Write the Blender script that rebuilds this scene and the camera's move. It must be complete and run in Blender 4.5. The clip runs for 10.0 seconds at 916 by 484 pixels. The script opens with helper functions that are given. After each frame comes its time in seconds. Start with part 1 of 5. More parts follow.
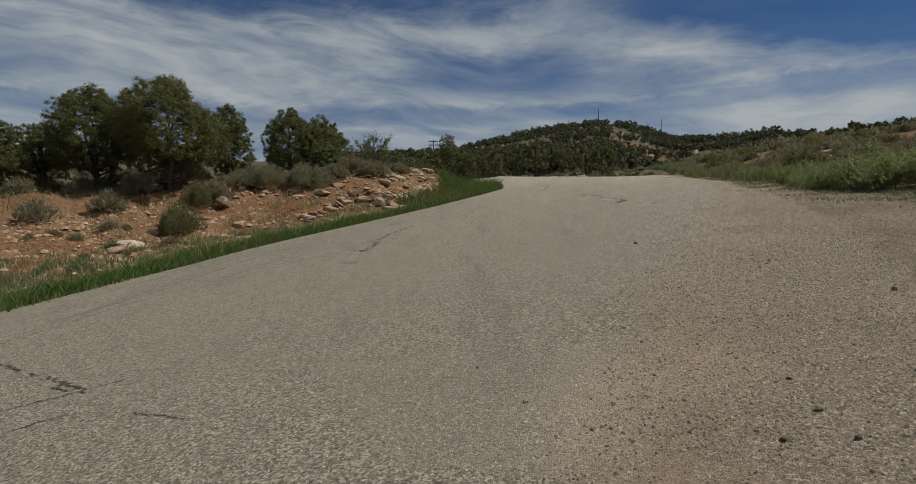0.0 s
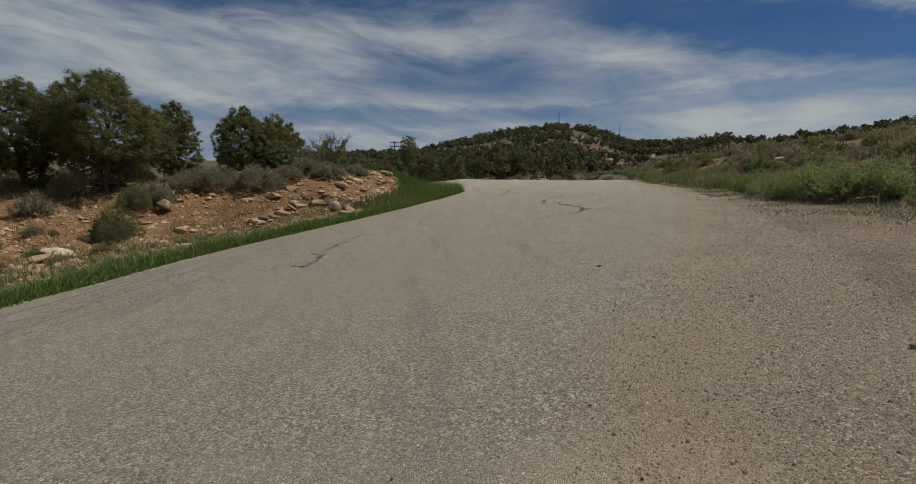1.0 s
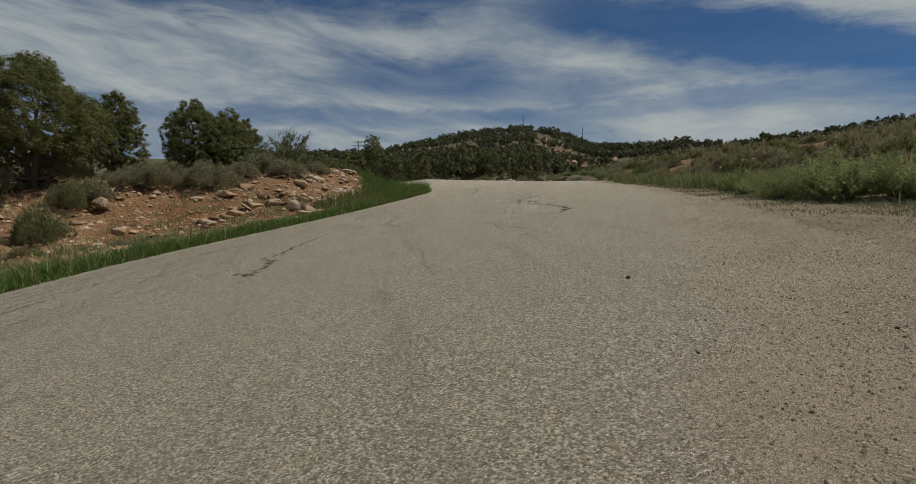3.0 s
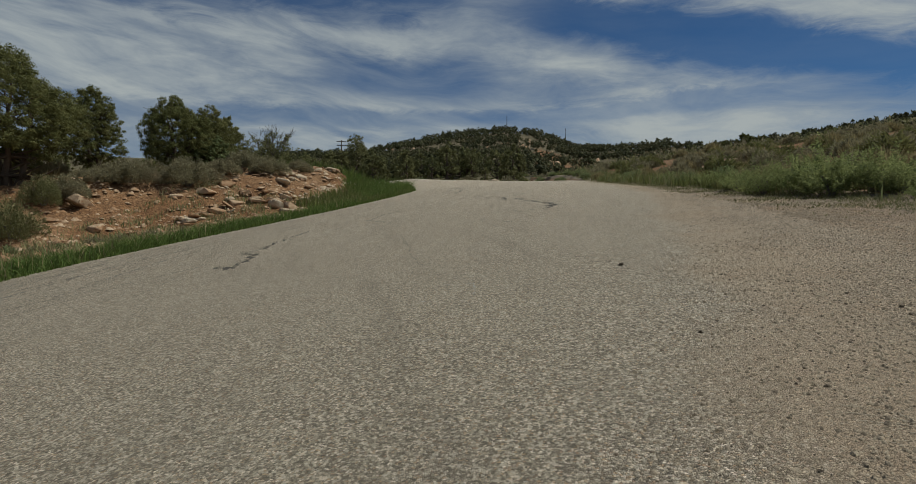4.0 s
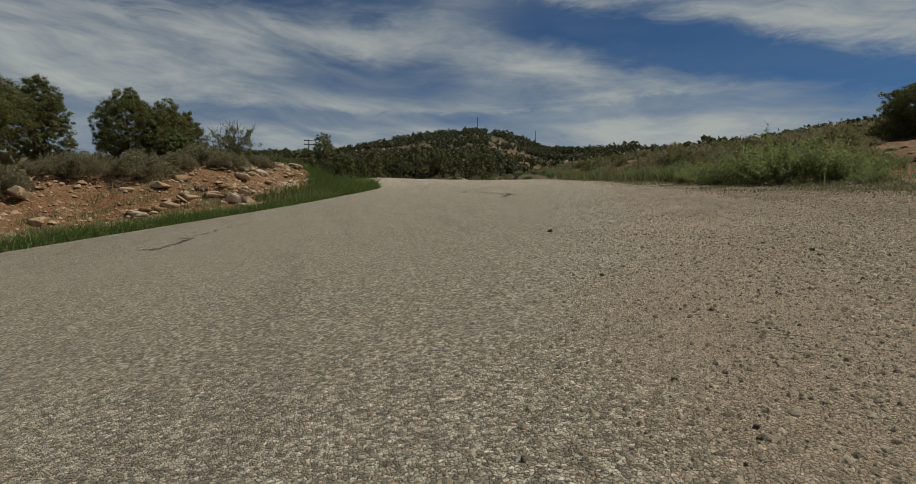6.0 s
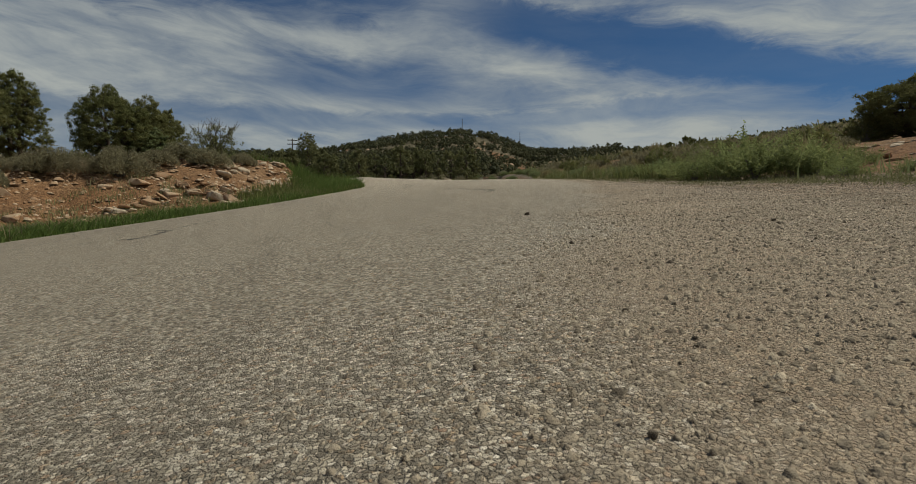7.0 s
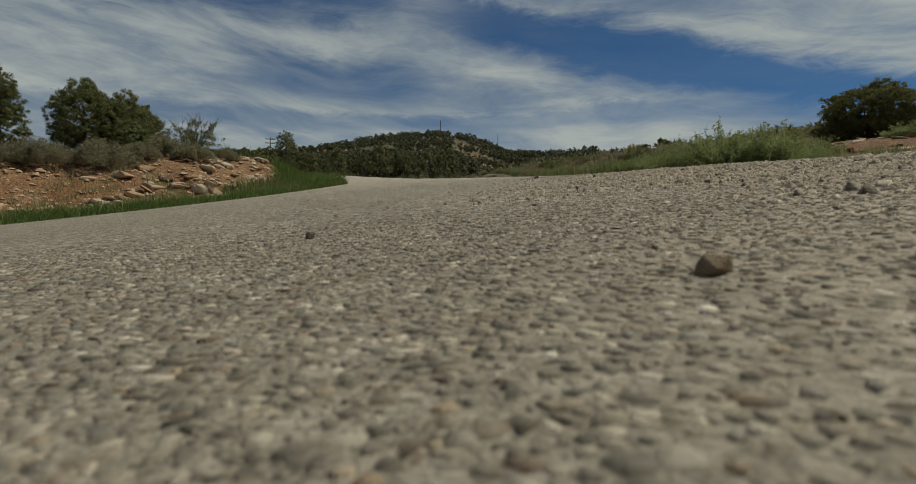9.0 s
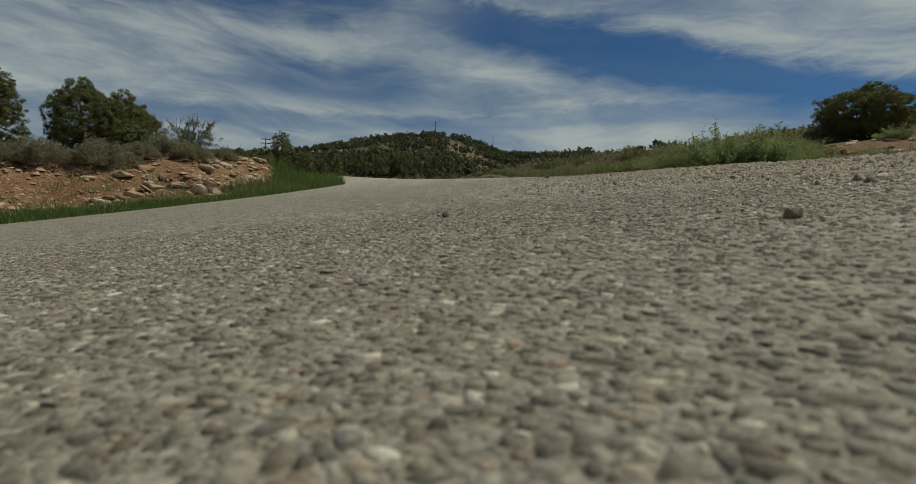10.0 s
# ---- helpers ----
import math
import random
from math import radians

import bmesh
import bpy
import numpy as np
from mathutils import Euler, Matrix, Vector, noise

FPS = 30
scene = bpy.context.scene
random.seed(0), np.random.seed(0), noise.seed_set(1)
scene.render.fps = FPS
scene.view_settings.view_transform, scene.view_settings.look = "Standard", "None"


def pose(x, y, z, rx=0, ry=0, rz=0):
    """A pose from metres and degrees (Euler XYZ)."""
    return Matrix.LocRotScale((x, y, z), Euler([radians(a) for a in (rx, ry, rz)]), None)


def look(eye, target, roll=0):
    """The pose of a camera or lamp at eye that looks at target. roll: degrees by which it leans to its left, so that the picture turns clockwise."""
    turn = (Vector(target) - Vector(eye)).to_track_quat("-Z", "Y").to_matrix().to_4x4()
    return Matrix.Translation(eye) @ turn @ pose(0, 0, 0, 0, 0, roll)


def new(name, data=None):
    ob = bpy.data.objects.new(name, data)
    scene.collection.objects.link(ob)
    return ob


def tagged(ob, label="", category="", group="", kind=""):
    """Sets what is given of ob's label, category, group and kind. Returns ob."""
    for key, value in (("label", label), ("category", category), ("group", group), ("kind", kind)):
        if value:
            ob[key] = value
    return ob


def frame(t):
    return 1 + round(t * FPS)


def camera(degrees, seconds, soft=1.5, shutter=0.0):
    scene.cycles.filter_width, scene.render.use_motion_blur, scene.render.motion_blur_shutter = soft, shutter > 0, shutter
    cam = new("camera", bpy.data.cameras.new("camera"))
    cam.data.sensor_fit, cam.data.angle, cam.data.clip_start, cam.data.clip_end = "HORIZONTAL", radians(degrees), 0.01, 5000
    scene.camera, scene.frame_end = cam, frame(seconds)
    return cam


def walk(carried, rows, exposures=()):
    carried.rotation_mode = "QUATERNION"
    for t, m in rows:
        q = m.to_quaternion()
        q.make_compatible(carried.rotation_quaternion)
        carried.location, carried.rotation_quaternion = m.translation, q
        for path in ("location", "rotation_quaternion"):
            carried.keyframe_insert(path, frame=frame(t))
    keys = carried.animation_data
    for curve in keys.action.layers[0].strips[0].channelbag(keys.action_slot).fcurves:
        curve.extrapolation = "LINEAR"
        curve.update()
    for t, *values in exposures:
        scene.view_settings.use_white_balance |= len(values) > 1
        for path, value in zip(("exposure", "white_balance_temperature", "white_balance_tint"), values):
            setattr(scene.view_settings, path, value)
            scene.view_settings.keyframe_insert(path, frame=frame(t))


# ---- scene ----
cam = camera(81.03, 10.0, 0.6)
cam.data.dof.use_dof, cam.data.dof.focus_distance, cam.data.dof.aperture_fstop = True, 5.0, 10.0
# seconds, place, yaw, pitch, lean
ROWS = [
    (0.0, 0.000, 0.000, 1.100, -0.00, -2.00, 0.36),
    (0.5, 0.139, 0.663, 1.223, -1.39, -1.92, 0.30),
    (1.0, 0.242, 0.891, 1.335, -3.99, -1.88, 0.18),
    (1.5, 0.183, 1.058, 1.338, -2.81, -1.93, 0.20),
    (2.0, 0.130, 1.618, 1.328, -2.07, -1.93, 0.29),
    (2.5, 0.149, 2.244, 1.329, -5.07, -1.83, 0.20),
    (4.0, 0.103, 2.710, 1.166, -9.55, -1.63, 0.05),
    (4.5, 0.156, 2.780, 1.056, -10.25, -1.61, 0.09),
    (5.0, 0.288, 2.856, 0.930, -11.00, -1.55, 0.04),
    (5.5, 0.475, 2.882, 0.884, -11.79, -1.49, -0.05),
    (7.0, 0.630, 2.802, 0.662, -14.22, -1.31, -0.06),
    (7.5, 0.583, 2.725, 0.572, -14.91, -1.26, -0.19),
    (8.0, 0.492, 2.637, 0.418, -15.55, -1.20, -0.17),
    (8.5, 0.282, 2.523, 0.275, -16.32, -1.11, -0.22),
    (9.0, 0.092, 2.348, 0.239, -16.65, -1.07, -0.30),
    (9.5, -0.118, 2.204, 0.208, -16.96, -1.03, -0.35),
    (10.0, -0.182, 2.168, 0.197, -17.22, -0.98, -0.40),
]
walk(cam, [(t, pose(x, y, z, 90 + pitch, lean, yaw)) for t, x, y, z, yaw, pitch, lean in ROWS],
     [(0.0, -0.29, 6330, 5), (2.5, -0.29, 6450, 2), (4.5, -0.33, 6350, 1), (5.5, -0.34, 6620, 1), (7.5, -0.32, 6750, 1), (9.0, -0.33, 6620, -2), (10.0, -0.38, 6380, -4)])


# ---- light and sky ----
SUN_EL, SUN_AZ = 57.0, 84.0          # degrees: height, and turn clockwise from the y axis
to_sun = Vector((math.sin(radians(SUN_AZ)) * math.cos(radians(SUN_EL)), math.cos(radians(SUN_AZ)) * math.cos(radians(SUN_EL)), math.sin(radians(SUN_EL))))
sun = new("sun", bpy.data.lights.new("sun", "SUN"))
sun.data.energy, sun.data.angle, sun.data.color = 4.1, radians(0.6), (1.0, 0.955, 0.89)
sun.matrix_world = look(to_sun * 50, (0, 0, 0))


class Nodes:
    """A short way to write node trees."""

    def __init__(self, tree):
        self.tree = tree
        self.tree.nodes.clear()

    def add(self, kind, ins=(), **settings):
        n = self.tree.nodes.new(kind)
        for k, v in settings.items():
            setattr(n, k, v)
        for k, v in dict(ins).items():
            self.put(v, n.inputs[k])
        return n

    def put(self, v, socket):
        if hasattr(v, "is_output"):
            self.tree.links.new(v, socket)
        else:
            socket.default_value = v

    def math(self, op, a, b=0.0, c=0.0):
        return self.add("ShaderNodeMath", {0: a, 1: b, 2: c}, operation=op).outputs[0]

    def mix(self, fac, a, b, blend="MIX"):
        n = self.add("ShaderNodeMix", data_type="RGBA", blend_type=blend, clamp_factor=True)
        self.put(fac, n.inputs[0]), self.put(a, n.inputs[6]), self.put(b, n.inputs[7])
        return n.outputs[2]

    def ramp(self, fac, lo, hi, a=0.0, b=1.0):
        return self.add("ShaderNodeMapRange", {0: fac, 1: lo, 2: hi, 3: a, 4: b}, interpolation_type="SMOOTHSTEP").outputs[0]

    def noise(self, vec, scale, detail=4.0, rough=0.55, distort=0.0):
        return self.add("ShaderNodeTexNoise", {"Vector": vec, "Scale": scale, "Detail": detail, "Roughness": rough, "Distortion": distort}).outputs[0]

    def voronoi(self, vec, scale, feature="F1", out="Distance", randomness=1.0):
        return self.add("ShaderNodeTexVoronoi", {"Vector": vec, "Scale": scale, "Randomness": randomness}, feature=feature).outputs[out]

    def scaled(self, vec, s, turn=0.0, shift=(0, 0, 0)):
        return self.add("ShaderNodeMapping", {"Vector": vec, "Scale": s, "Rotation": (0, 0, radians(turn)), "Location": shift}).outputs[0]


def rgb(r, g, b):
    return (r, g, b, 1.0)


world = bpy.data.worlds.new("sky")
scene.world = world
world.use_nodes = True
w = Nodes(world.node_tree)
way = w.add("ShaderNodeTexCoord").outputs["Generated"]
sky = w.add("ShaderNodeTexSky", sky_type="NISHITA", sun_disc=False, sun_elevation=radians(SUN_EL), sun_rotation=radians(SUN_AZ),
            altitude=2000.0, air_density=1.0, dust_density=0.4, ozone_density=1.6).outputs[0]
parts = w.add("ShaderNodeSeparateXYZ", {0: way}).outputs
# a thin sheet of streaked cloud: bands across the sky, with clear lanes between them
az = w.math("MULTIPLY", w.math("ARCTAN2", parts[0], parts[1]), 57.2958)
el = w.math("MULTIPLY", w.math("ARCSINE", parts[2]), 57.2958)
plan = w.add("ShaderNodeCombineXYZ", {0: az, 1: el, 2: 0.0}).outputs[0]
bend = w.math("SUBTRACT", w.noise(w.scaled(plan, (0.035, 0.09, 1.0)), 1.0, 3.0, 0.5), 0.5)
sloped = w.math("ADD", el, w.math("MULTIPLY", az, 0.10))
swept = w.add("ShaderNodeCombineXYZ", {0: w.math("MULTIPLY", az, 0.030), 1: w.math("ADD", w.math("MULTIPLY", sloped, 0.16), w.math("MULTIPLY", bend, 1.6)), 2: 0.0}).outputs[0]
wisps = w.noise(swept, 1.5, 8.0, 0.60, 0.25)
fibre = w.noise(w.scaled(plan, (0.13, 0.42, 1.0), -18.0), 1.0, 9.0, 0.66, 0.7)
jag = w.math("ADD", w.math("MULTIPLY", bend, 5.0), w.math("MULTIPLY", w.math("SUBTRACT", fibre, 0.5), 9.0))


def lane(mid, half, jagged=1.0):
    """A clear lane: how blue the sky is round the line mid."""
    gap = w.math("ABSOLUTE", w.math("ADD", w.math("SUBTRACT", el, mid), w.math("MULTIPLY", jag, jagged)))
    return w.ramp(w.math("DIVIDE", gap, half), 0.35, 1.25, 1.0, 0.0)


main = w.math("MULTIPLY", lane(w.math("MULTIPLY_ADD", az, -0.262, 26.2), w.math("ADD", 2.9, w.math("MULTIPLY", w.ramp(az, 24.0, 32.0, 0.0, 1.2), w.ramp(az, 37.0, 43.0, 1.0, 0.0))), 0.55), w.ramp(az, 2.0, 22.0))
lens = w.math("MULTIPLY", lane(w.math("MULTIPLY_ADD", az, -0.03, 15.4), 2.4, 0.30), w.math("MULTIPLY", w.ramp(az, -12.0, 0.0), w.ramp(az, 8.0, 20.0, 1.0, 0.0)))
crown = w.math("MULTIPLY", w.ramp(w.math("ADD", w.math("ADD", el, jag), w.ramp(az, -4.0, -24.0, 0.0, 2.2)), 18.6, 23.5), w.ramp(az, 4.0, 22.0, 1.0, 0.25))
low_lane = w.math("MULTIPLY", lane(w.math("MULTIPLY_ADD", az, 0.02, 11.2), 1.1, 0.35), 0.45)
clear = w.math("MAXIMUM", w.math("MAXIMUM", main, w.math("MULTIPLY", lens, 0.72)), w.math("MAXIMUM", w.math("MULTIPLY", crown, 0.95), low_lane))
body = w.math("ADD", w.ramp(wisps, 0.30, 0.70, 0.42, 1.0), w.math("MULTIPLY", w.math("SUBTRACT", fibre, 0.5), 0.85))
cloud = w.math("MULTIPLY", w.math("MINIMUM", w.math("MAXIMUM", body, 0.0), 1.0), w.math("SUBTRACT", 1.0, w.math("MULTIPLY", clear, 0.93)))
white = w.mix(w.ramp(wisps, 0.3, 0.7), rgb(4.5, 4.85, 5.4), rgb(6.0, 6.2, 6.4))
deep = w.mix(1.0, sky, rgb(0.28, 0.47, 0.67), "MULTIPLY")
w.add("ShaderNodeOutputWorld", {0: w.add("ShaderNodeBackground", {0: w.mix(cloud, deep, white), 1: 0.08}).outputs[0]})


# ---- materials ----
def material(name):
    m = bpy.data.materials.new(name)
    m.use_nodes = True
    n = Nodes(m.node_tree)
    n.here = n.add("ShaderNodeTexCoord").outputs["Object"]
    return m, n


def surface(n, color, rough=0.9, bump=None, depth=0.01, strength=1.0, gloss=0.3, extra=()):
    ins = {"Base Color": color, "Roughness": rough, "Specular IOR Level": gloss}
    ins.update(dict(extra))
    if bump is not None:
        ins["Normal"] = n.add("ShaderNodeBump", {"Strength": strength, "Distance": depth, "Height": bump}).outputs[0]
    s = n.add("ShaderNodeBsdfPrincipled", ins)
    n.add("ShaderNodeOutputMaterial", {0: s.outputs[0]})
    return s


def attribute(n, name):
    return n.add("ShaderNodeAttribute", attribute_name=name).outputs["Fac"]


def chip_tones(n, pick):
    """The mixed colours of crushed river gravel."""
    r = n.add("ShaderNodeValToRGB", {0: pick})
    stops = [(0.0, (0.145, 0.124, 0.092)), (0.20, (0.215, 0.186, 0.14)), (0.42, (0.275, 0.243, 0.186)), (0.66, (0.355, 0.315, 0.245)), (0.80, (0.52, 0.46, 0.36)), (0.87, (0.32, 0.235, 0.145)), (0.93, (0.24, 0.165, 0.115)), (0.97, (0.60, 0.55, 0.46))]
    ramp = r.color_ramp
    ramp.interpolation = "LINEAR"
    ramp.elements[0].position, ramp.elements[0].color = stops[0][0], rgb(*stops[0][1])
    ramp.elements[1].position, ramp.elements[1].color = stops[-1][0], rgb(*stops[-1][1])
    for at, col in stops[1:-1]:
        ramp.elements.new(at).color = rgb(*col)
    return r.outputs[0]


def chip_seal(n, p, joints=1.0):
    """Close-set chips with dark binder between them: the colour, and the cells' own tones and rims."""
    warp = n.add("ShaderNodeTexNoise", {"Vector": p, "Scale": 150.0, "Detail": 3.0, "Roughness": 0.6}).outputs["Color"]
    off = n.add("ShaderNodeVectorMath", {0: warp, 1: (0.5, 0.5, 0.5)}, operation="SUBTRACT").outputs[0]
    wp = n.add("ShaderNodeVectorMath", {0: off, 1: (0.010, 0.010, 0.0), 2: p}, operation="MULTIPLY_ADD").outputs[0]

    def cells(scale, feature="F1"):
        return n.add("ShaderNodeTexVoronoi", {"Vector": wp, "Scale": scale}, feature=feature, voronoi_dimensions="2D").outputs

    def tones(scale):
        return n.add("ShaderNodeSeparateColor", {0: cells(scale)["Color"]}).outputs

    tone, widetone, pits = tones(98.0), tones(60.0), tones(74.0)
    rim = cells(98.0, "DISTANCE_TO_EDGE")["Distance"]
    stone = chip_tones(n, tone[0])
    # dark binder in the joints and where chips have gone
    joint = n.ramp(rim, 0.02, n.math("MULTIPLY_ADD", tone[1], 0.26, 0.10), 1.0, 0.0)
    stone = n.mix(n.math("MULTIPLY", joint, n.ramp(n.noise(p, 120.0, 3.0, 0.7), 0.42, 0.60, 0.12 * joints, 0.95 * joints)), stone, rgb(0.070, 0.059, 0.045))
    stone = n.mix(n.ramp(tone[2], 0.78, 0.86, 0.0, 0.72), stone, rgb(0.060, 0.050, 0.039))
    stone = n.mix(n.ramp(pits[0], 0.88, 0.93, 0.0, 0.6), stone, rgb(0.065, 0.055, 0.042))
    stone = n.mix(n.ramp(pits[1], 0.82, 0.92, 0.0, 0.5), stone, rgb(0.56, 0.51, 0.42))
    stone = n.mix(n.ramp(widetone[0], 0.93, 0.97, 0.0, 0.5), stone, rgb(0.07, 0.06, 0.046))
    fleck = n.noise(p, 420.0, 4.0, 0.75)
    stone = n.mix(n.ramp(fleck, 0.52, 0.68, 0.0, 0.4), stone, rgb(0.46, 0.42, 0.34))
    stone = n.mix(n.ramp(fleck, 0.48, 0.32, 0.0, 0.5), stone, rgb(0.06, 0.05, 0.039))
    return n.mix(1.0, stone, rgb(1.24, 1.23, 1.22), "MULTIPLY"), tone, rim, wp, pits, widetone


def chip_material():
    m, n = material("road_chip")
    isle = n.add("ShaderNodeNewGeometry").outputs["Random Per Island"]
    color = chip_tones(n, isle)
    shade = n.ramp(n.math("FRACT", n.math("MULTIPLY", isle, 37.3)), 0.0, 1.0, 0.45, 1.6)
    color = n.mix(1.0, color, n.add("ShaderNodeCombineColor", {0: shade, 1: shade, 2: shade}).outputs[0], "MULTIPLY")
    color = n.mix(1.0, color, rgb(1.30, 1.25, 1.18), "MULTIPLY")
    fleck = n.noise(n.here, 900.0, 5.0, 0.8)
    color = n.mix(n.ramp(fleck, 0.54, 0.70, 0.0, 0.35), color, rgb(0.62, 0.55, 0.43))
    color = n.mix(n.ramp(fleck, 0.46, 0.30, 0.0, 0.55), color, rgb(0.09, 0.075, 0.056))
    color = n.mix(0.36, color, chip_seal(n, n.here, 0.3)[0])
    color = n.mix(1.0, color, rgb(0.78, 0.765, 0.77), "MULTIPLY")
    surface(n, color, 0.85, n.noise(n.here, 700.0, 5.0, 0.7), 0.0014, 1.0, 0.3)
    return m


def road_material():
    """Chip seal with sand and loose gravel towards its outer side."""
    m, n = material("chip_seal")
    p = n.here
    dirt, gravel = attribute(n, "dirt"), attribute(n, "gravel")
    stone, tone, rim, wp, pits, widetone = chip_seal(n, p)
    big = n.add("ShaderNodeTexVoronoi", {"Vector": wp, "Scale": 30.0})
    stone = n.mix(attribute(n, "binder"), stone, n.mix(n.ramp(n.noise(p, 260.0, 5.0, 0.75), 0.36, 0.62), rgb(0.060, 0.051, 0.039), rgb(0.25, 0.218, 0.168)))
    speck = n.noise(p, 17.0, 6.0, 0.9)
    stone = n.mix(n.ramp(speck, 0.52, 0.66, 0.0, 0.10), stone, rgb(0.44, 0.40, 0.32))
    stone = n.mix(n.ramp(speck, 0.48, 0.34, 0.0, 0.12), stone, rgb(0.12, 0.105, 0.08))
    wear = n.noise(p, 0.7, 5.0, 0.6)
    stone = n.mix(n.ramp(wear, 0.36, 0.70, 0.0, 0.16), stone, rgb(0.31, 0.28, 0.22))
    streak = n.noise(n.scaled(p, (1.6, 0.16, 1.0), 22.0), 1.4, 4.0, 0.6)
    stone = n.mix(n.ramp(streak, 0.54, 0.72, 0.0, 0.22), stone, rgb(0.12, 0.105, 0.08))
    peb = n.mix(tone[1], rgb(0.15, 0.118, 0.086), rgb(0.47, 0.395, 0.30))
    peb = n.mix(n.ramp(big.outputs["Distance"], 0.34, 0.66, 0.0, 0.45), peb, rgb(0.15, 0.112, 0.078))
    peb = n.mix(n.ramp(tone[2], 0.45, 0.6), peb, stone)
    grit = n.add("ShaderNodeSeparateColor", {0: n.voronoi(p, 210.0, out="Color")}).outputs[0]
    sand = n.mix(grit, rgb(0.215, 0.167, 0.116), rgb(0.49, 0.395, 0.283))
    sand = n.mix(n.ramp(n.noise(p, 1.7, 4.0), 0.5, 0.75, 0.0, 0.7), sand, rgb(0.30, 0.205, 0.125))
    peb = n.mix(n.ramp(n.noise(p, 1.1, 5.0, 0.6), 0.4, 0.7), peb, n.mix(1.0, peb, rgb(0.92, 0.82, 0.72), "MULTIPLY"))
    peb = n.mix(1.0, peb, rgb(1.10, 1.0, 0.88), "MULTIPLY")
    # dark specks in the colour stand in for small shadows among the gravel
    peb = n.mix(n.ramp(speck, 0.50, 0.36, 0.0, 0.25), peb, rgb(0.12, 0.093, 0.067))
    peb = n.mix(n.ramp(pits[2], 0.62, 0.74, 0.0, 0.5), peb, rgb(0.07, 0.053, 0.038))
    peb = n.mix(n.ramp(widetone[2], 0.84, 0.92, 0.0, 0.5), peb, rgb(0.06, 0.046, 0.034))
    peb = n.mix(n.ramp(tone[0], 0.80, 0.9, 0.0, 0.4), peb, rgb(0.44, 0.375, 0.30))
    color = n.mix(gravel, stone, peb)
    rough_edge = n.math("ADD", dirt, n.math("MULTIPLY", n.math("SUBTRACT", n.noise(p, 7.0, 7.0, 0.75), 0.5), 1.0))
    color = n.mix(n.ramp(rough_edge, 0.22, 1.15, 0.0, 0.78), color, sand)
    brown = n.mix(n.noise(p, 14.0, 6.0, 0.8), rgb(0.075, 0.058, 0.036), rgb(0.27, 0.215, 0.145))
    strewn = n.math("ADD", attribute(n, "litter"), n.math("MULTIPLY", n.math("SUBTRACT", n.noise(p, 4.0, 6.0, 0.75), 0.5), 0.9))
    color = n.mix(n.ramp(strewn, 0.3, 0.8, 0.0, 0.8), color, brown)
    relief = n.math("ADD", n.math("MULTIPLY", tone[1], 0.8), n.math("MULTIPLY", n.noise(p, 190.0, 5.0, 0.75), 0.7))
    relief = n.math("ADD", relief, n.math("MULTIPLY", n.ramp(rim, 0.0, 0.25, 1.0, 0.0), -1.0))
    relief = n.math("ADD", relief, n.math("MULTIPLY", n.math("MULTIPLY", n.ramp(big.outputs["Distance"], 0.1, 0.8), -0.6), gravel))
    relief = n.math("ADD", relief, n.math("MULTIPLY", n.noise(p, 30.0, 5.0, 0.7), 0.9))
    color = n.mix(1.0, color, rgb(1.16, 1.115, 1.085), "MULTIPLY")
    surface(n, color, 0.85, relief, 0.005, n.math("MULTIPLY_ADD", attribute(n, "binder"), -0.75, 0.95), 0.3)
    return m


def earth_material():
    m, n = material("red_earth")
    p = n.here
    patch = n.noise(p, 0.16, 5.0, 0.6)
    fine = n.ramp(n.noise(p, 5.0, 9.0, 0.75), 0.3, 0.7)
    soil = n.mix(fine, rgb(0.082, 0.042, 0.022), rgb(0.285, 0.150, 0.072))
    pale = n.mix(fine, rgb(0.105, 0.060, 0.034), rgb(0.345, 0.215, 0.118))
    color = n.mix(n.ramp(patch, 0.42, 0.66), soil, pale)
    scrub = n.mix(n.noise(p, 3.0, 6.0, 0.7), rgb(0.05, 0.047, 0.026), rgb(0.17, 0.14, 0.085))
    green = n.math("ADD", attribute(n, "green"), n.math("MULTIPLY", n.math("SUBTRACT", n.noise(p, 0.9, 6.0, 0.65), 0.5), 1.1))
    color = n.mix(n.ramp(green, 0.35, 0.75), color, scrub)
    tan = n.mix(n.noise(p, 0.5, 6.0, 0.75), rgb(0.10, 0.078, 0.052), rgb(0.36, 0.285, 0.20))
    color = n.mix(n.math("MULTIPLY", attribute(n, "stony"), 0.12), color, tan)
    gravel = n.voronoi(p, 26.0, out="Color")
    grey = n.mix(n.add("ShaderNodeSeparateColor", {0: gravel}).outputs[0], rgb(0.12, 0.098, 0.074), rgb(0.34, 0.285, 0.215))
    color = n.mix(n.math("MULTIPLY", attribute(n, "gravel"), 0.85), color, grey)
    relief = n.math("ADD", n.noise(p, 1.6, 9.0, 0.68), n.math("MULTIPLY", n.voronoi(p, 9.0), 0.35))
    surface(n, color, 0.95, relief, 0.16, 0.8, 0.15)
    return m


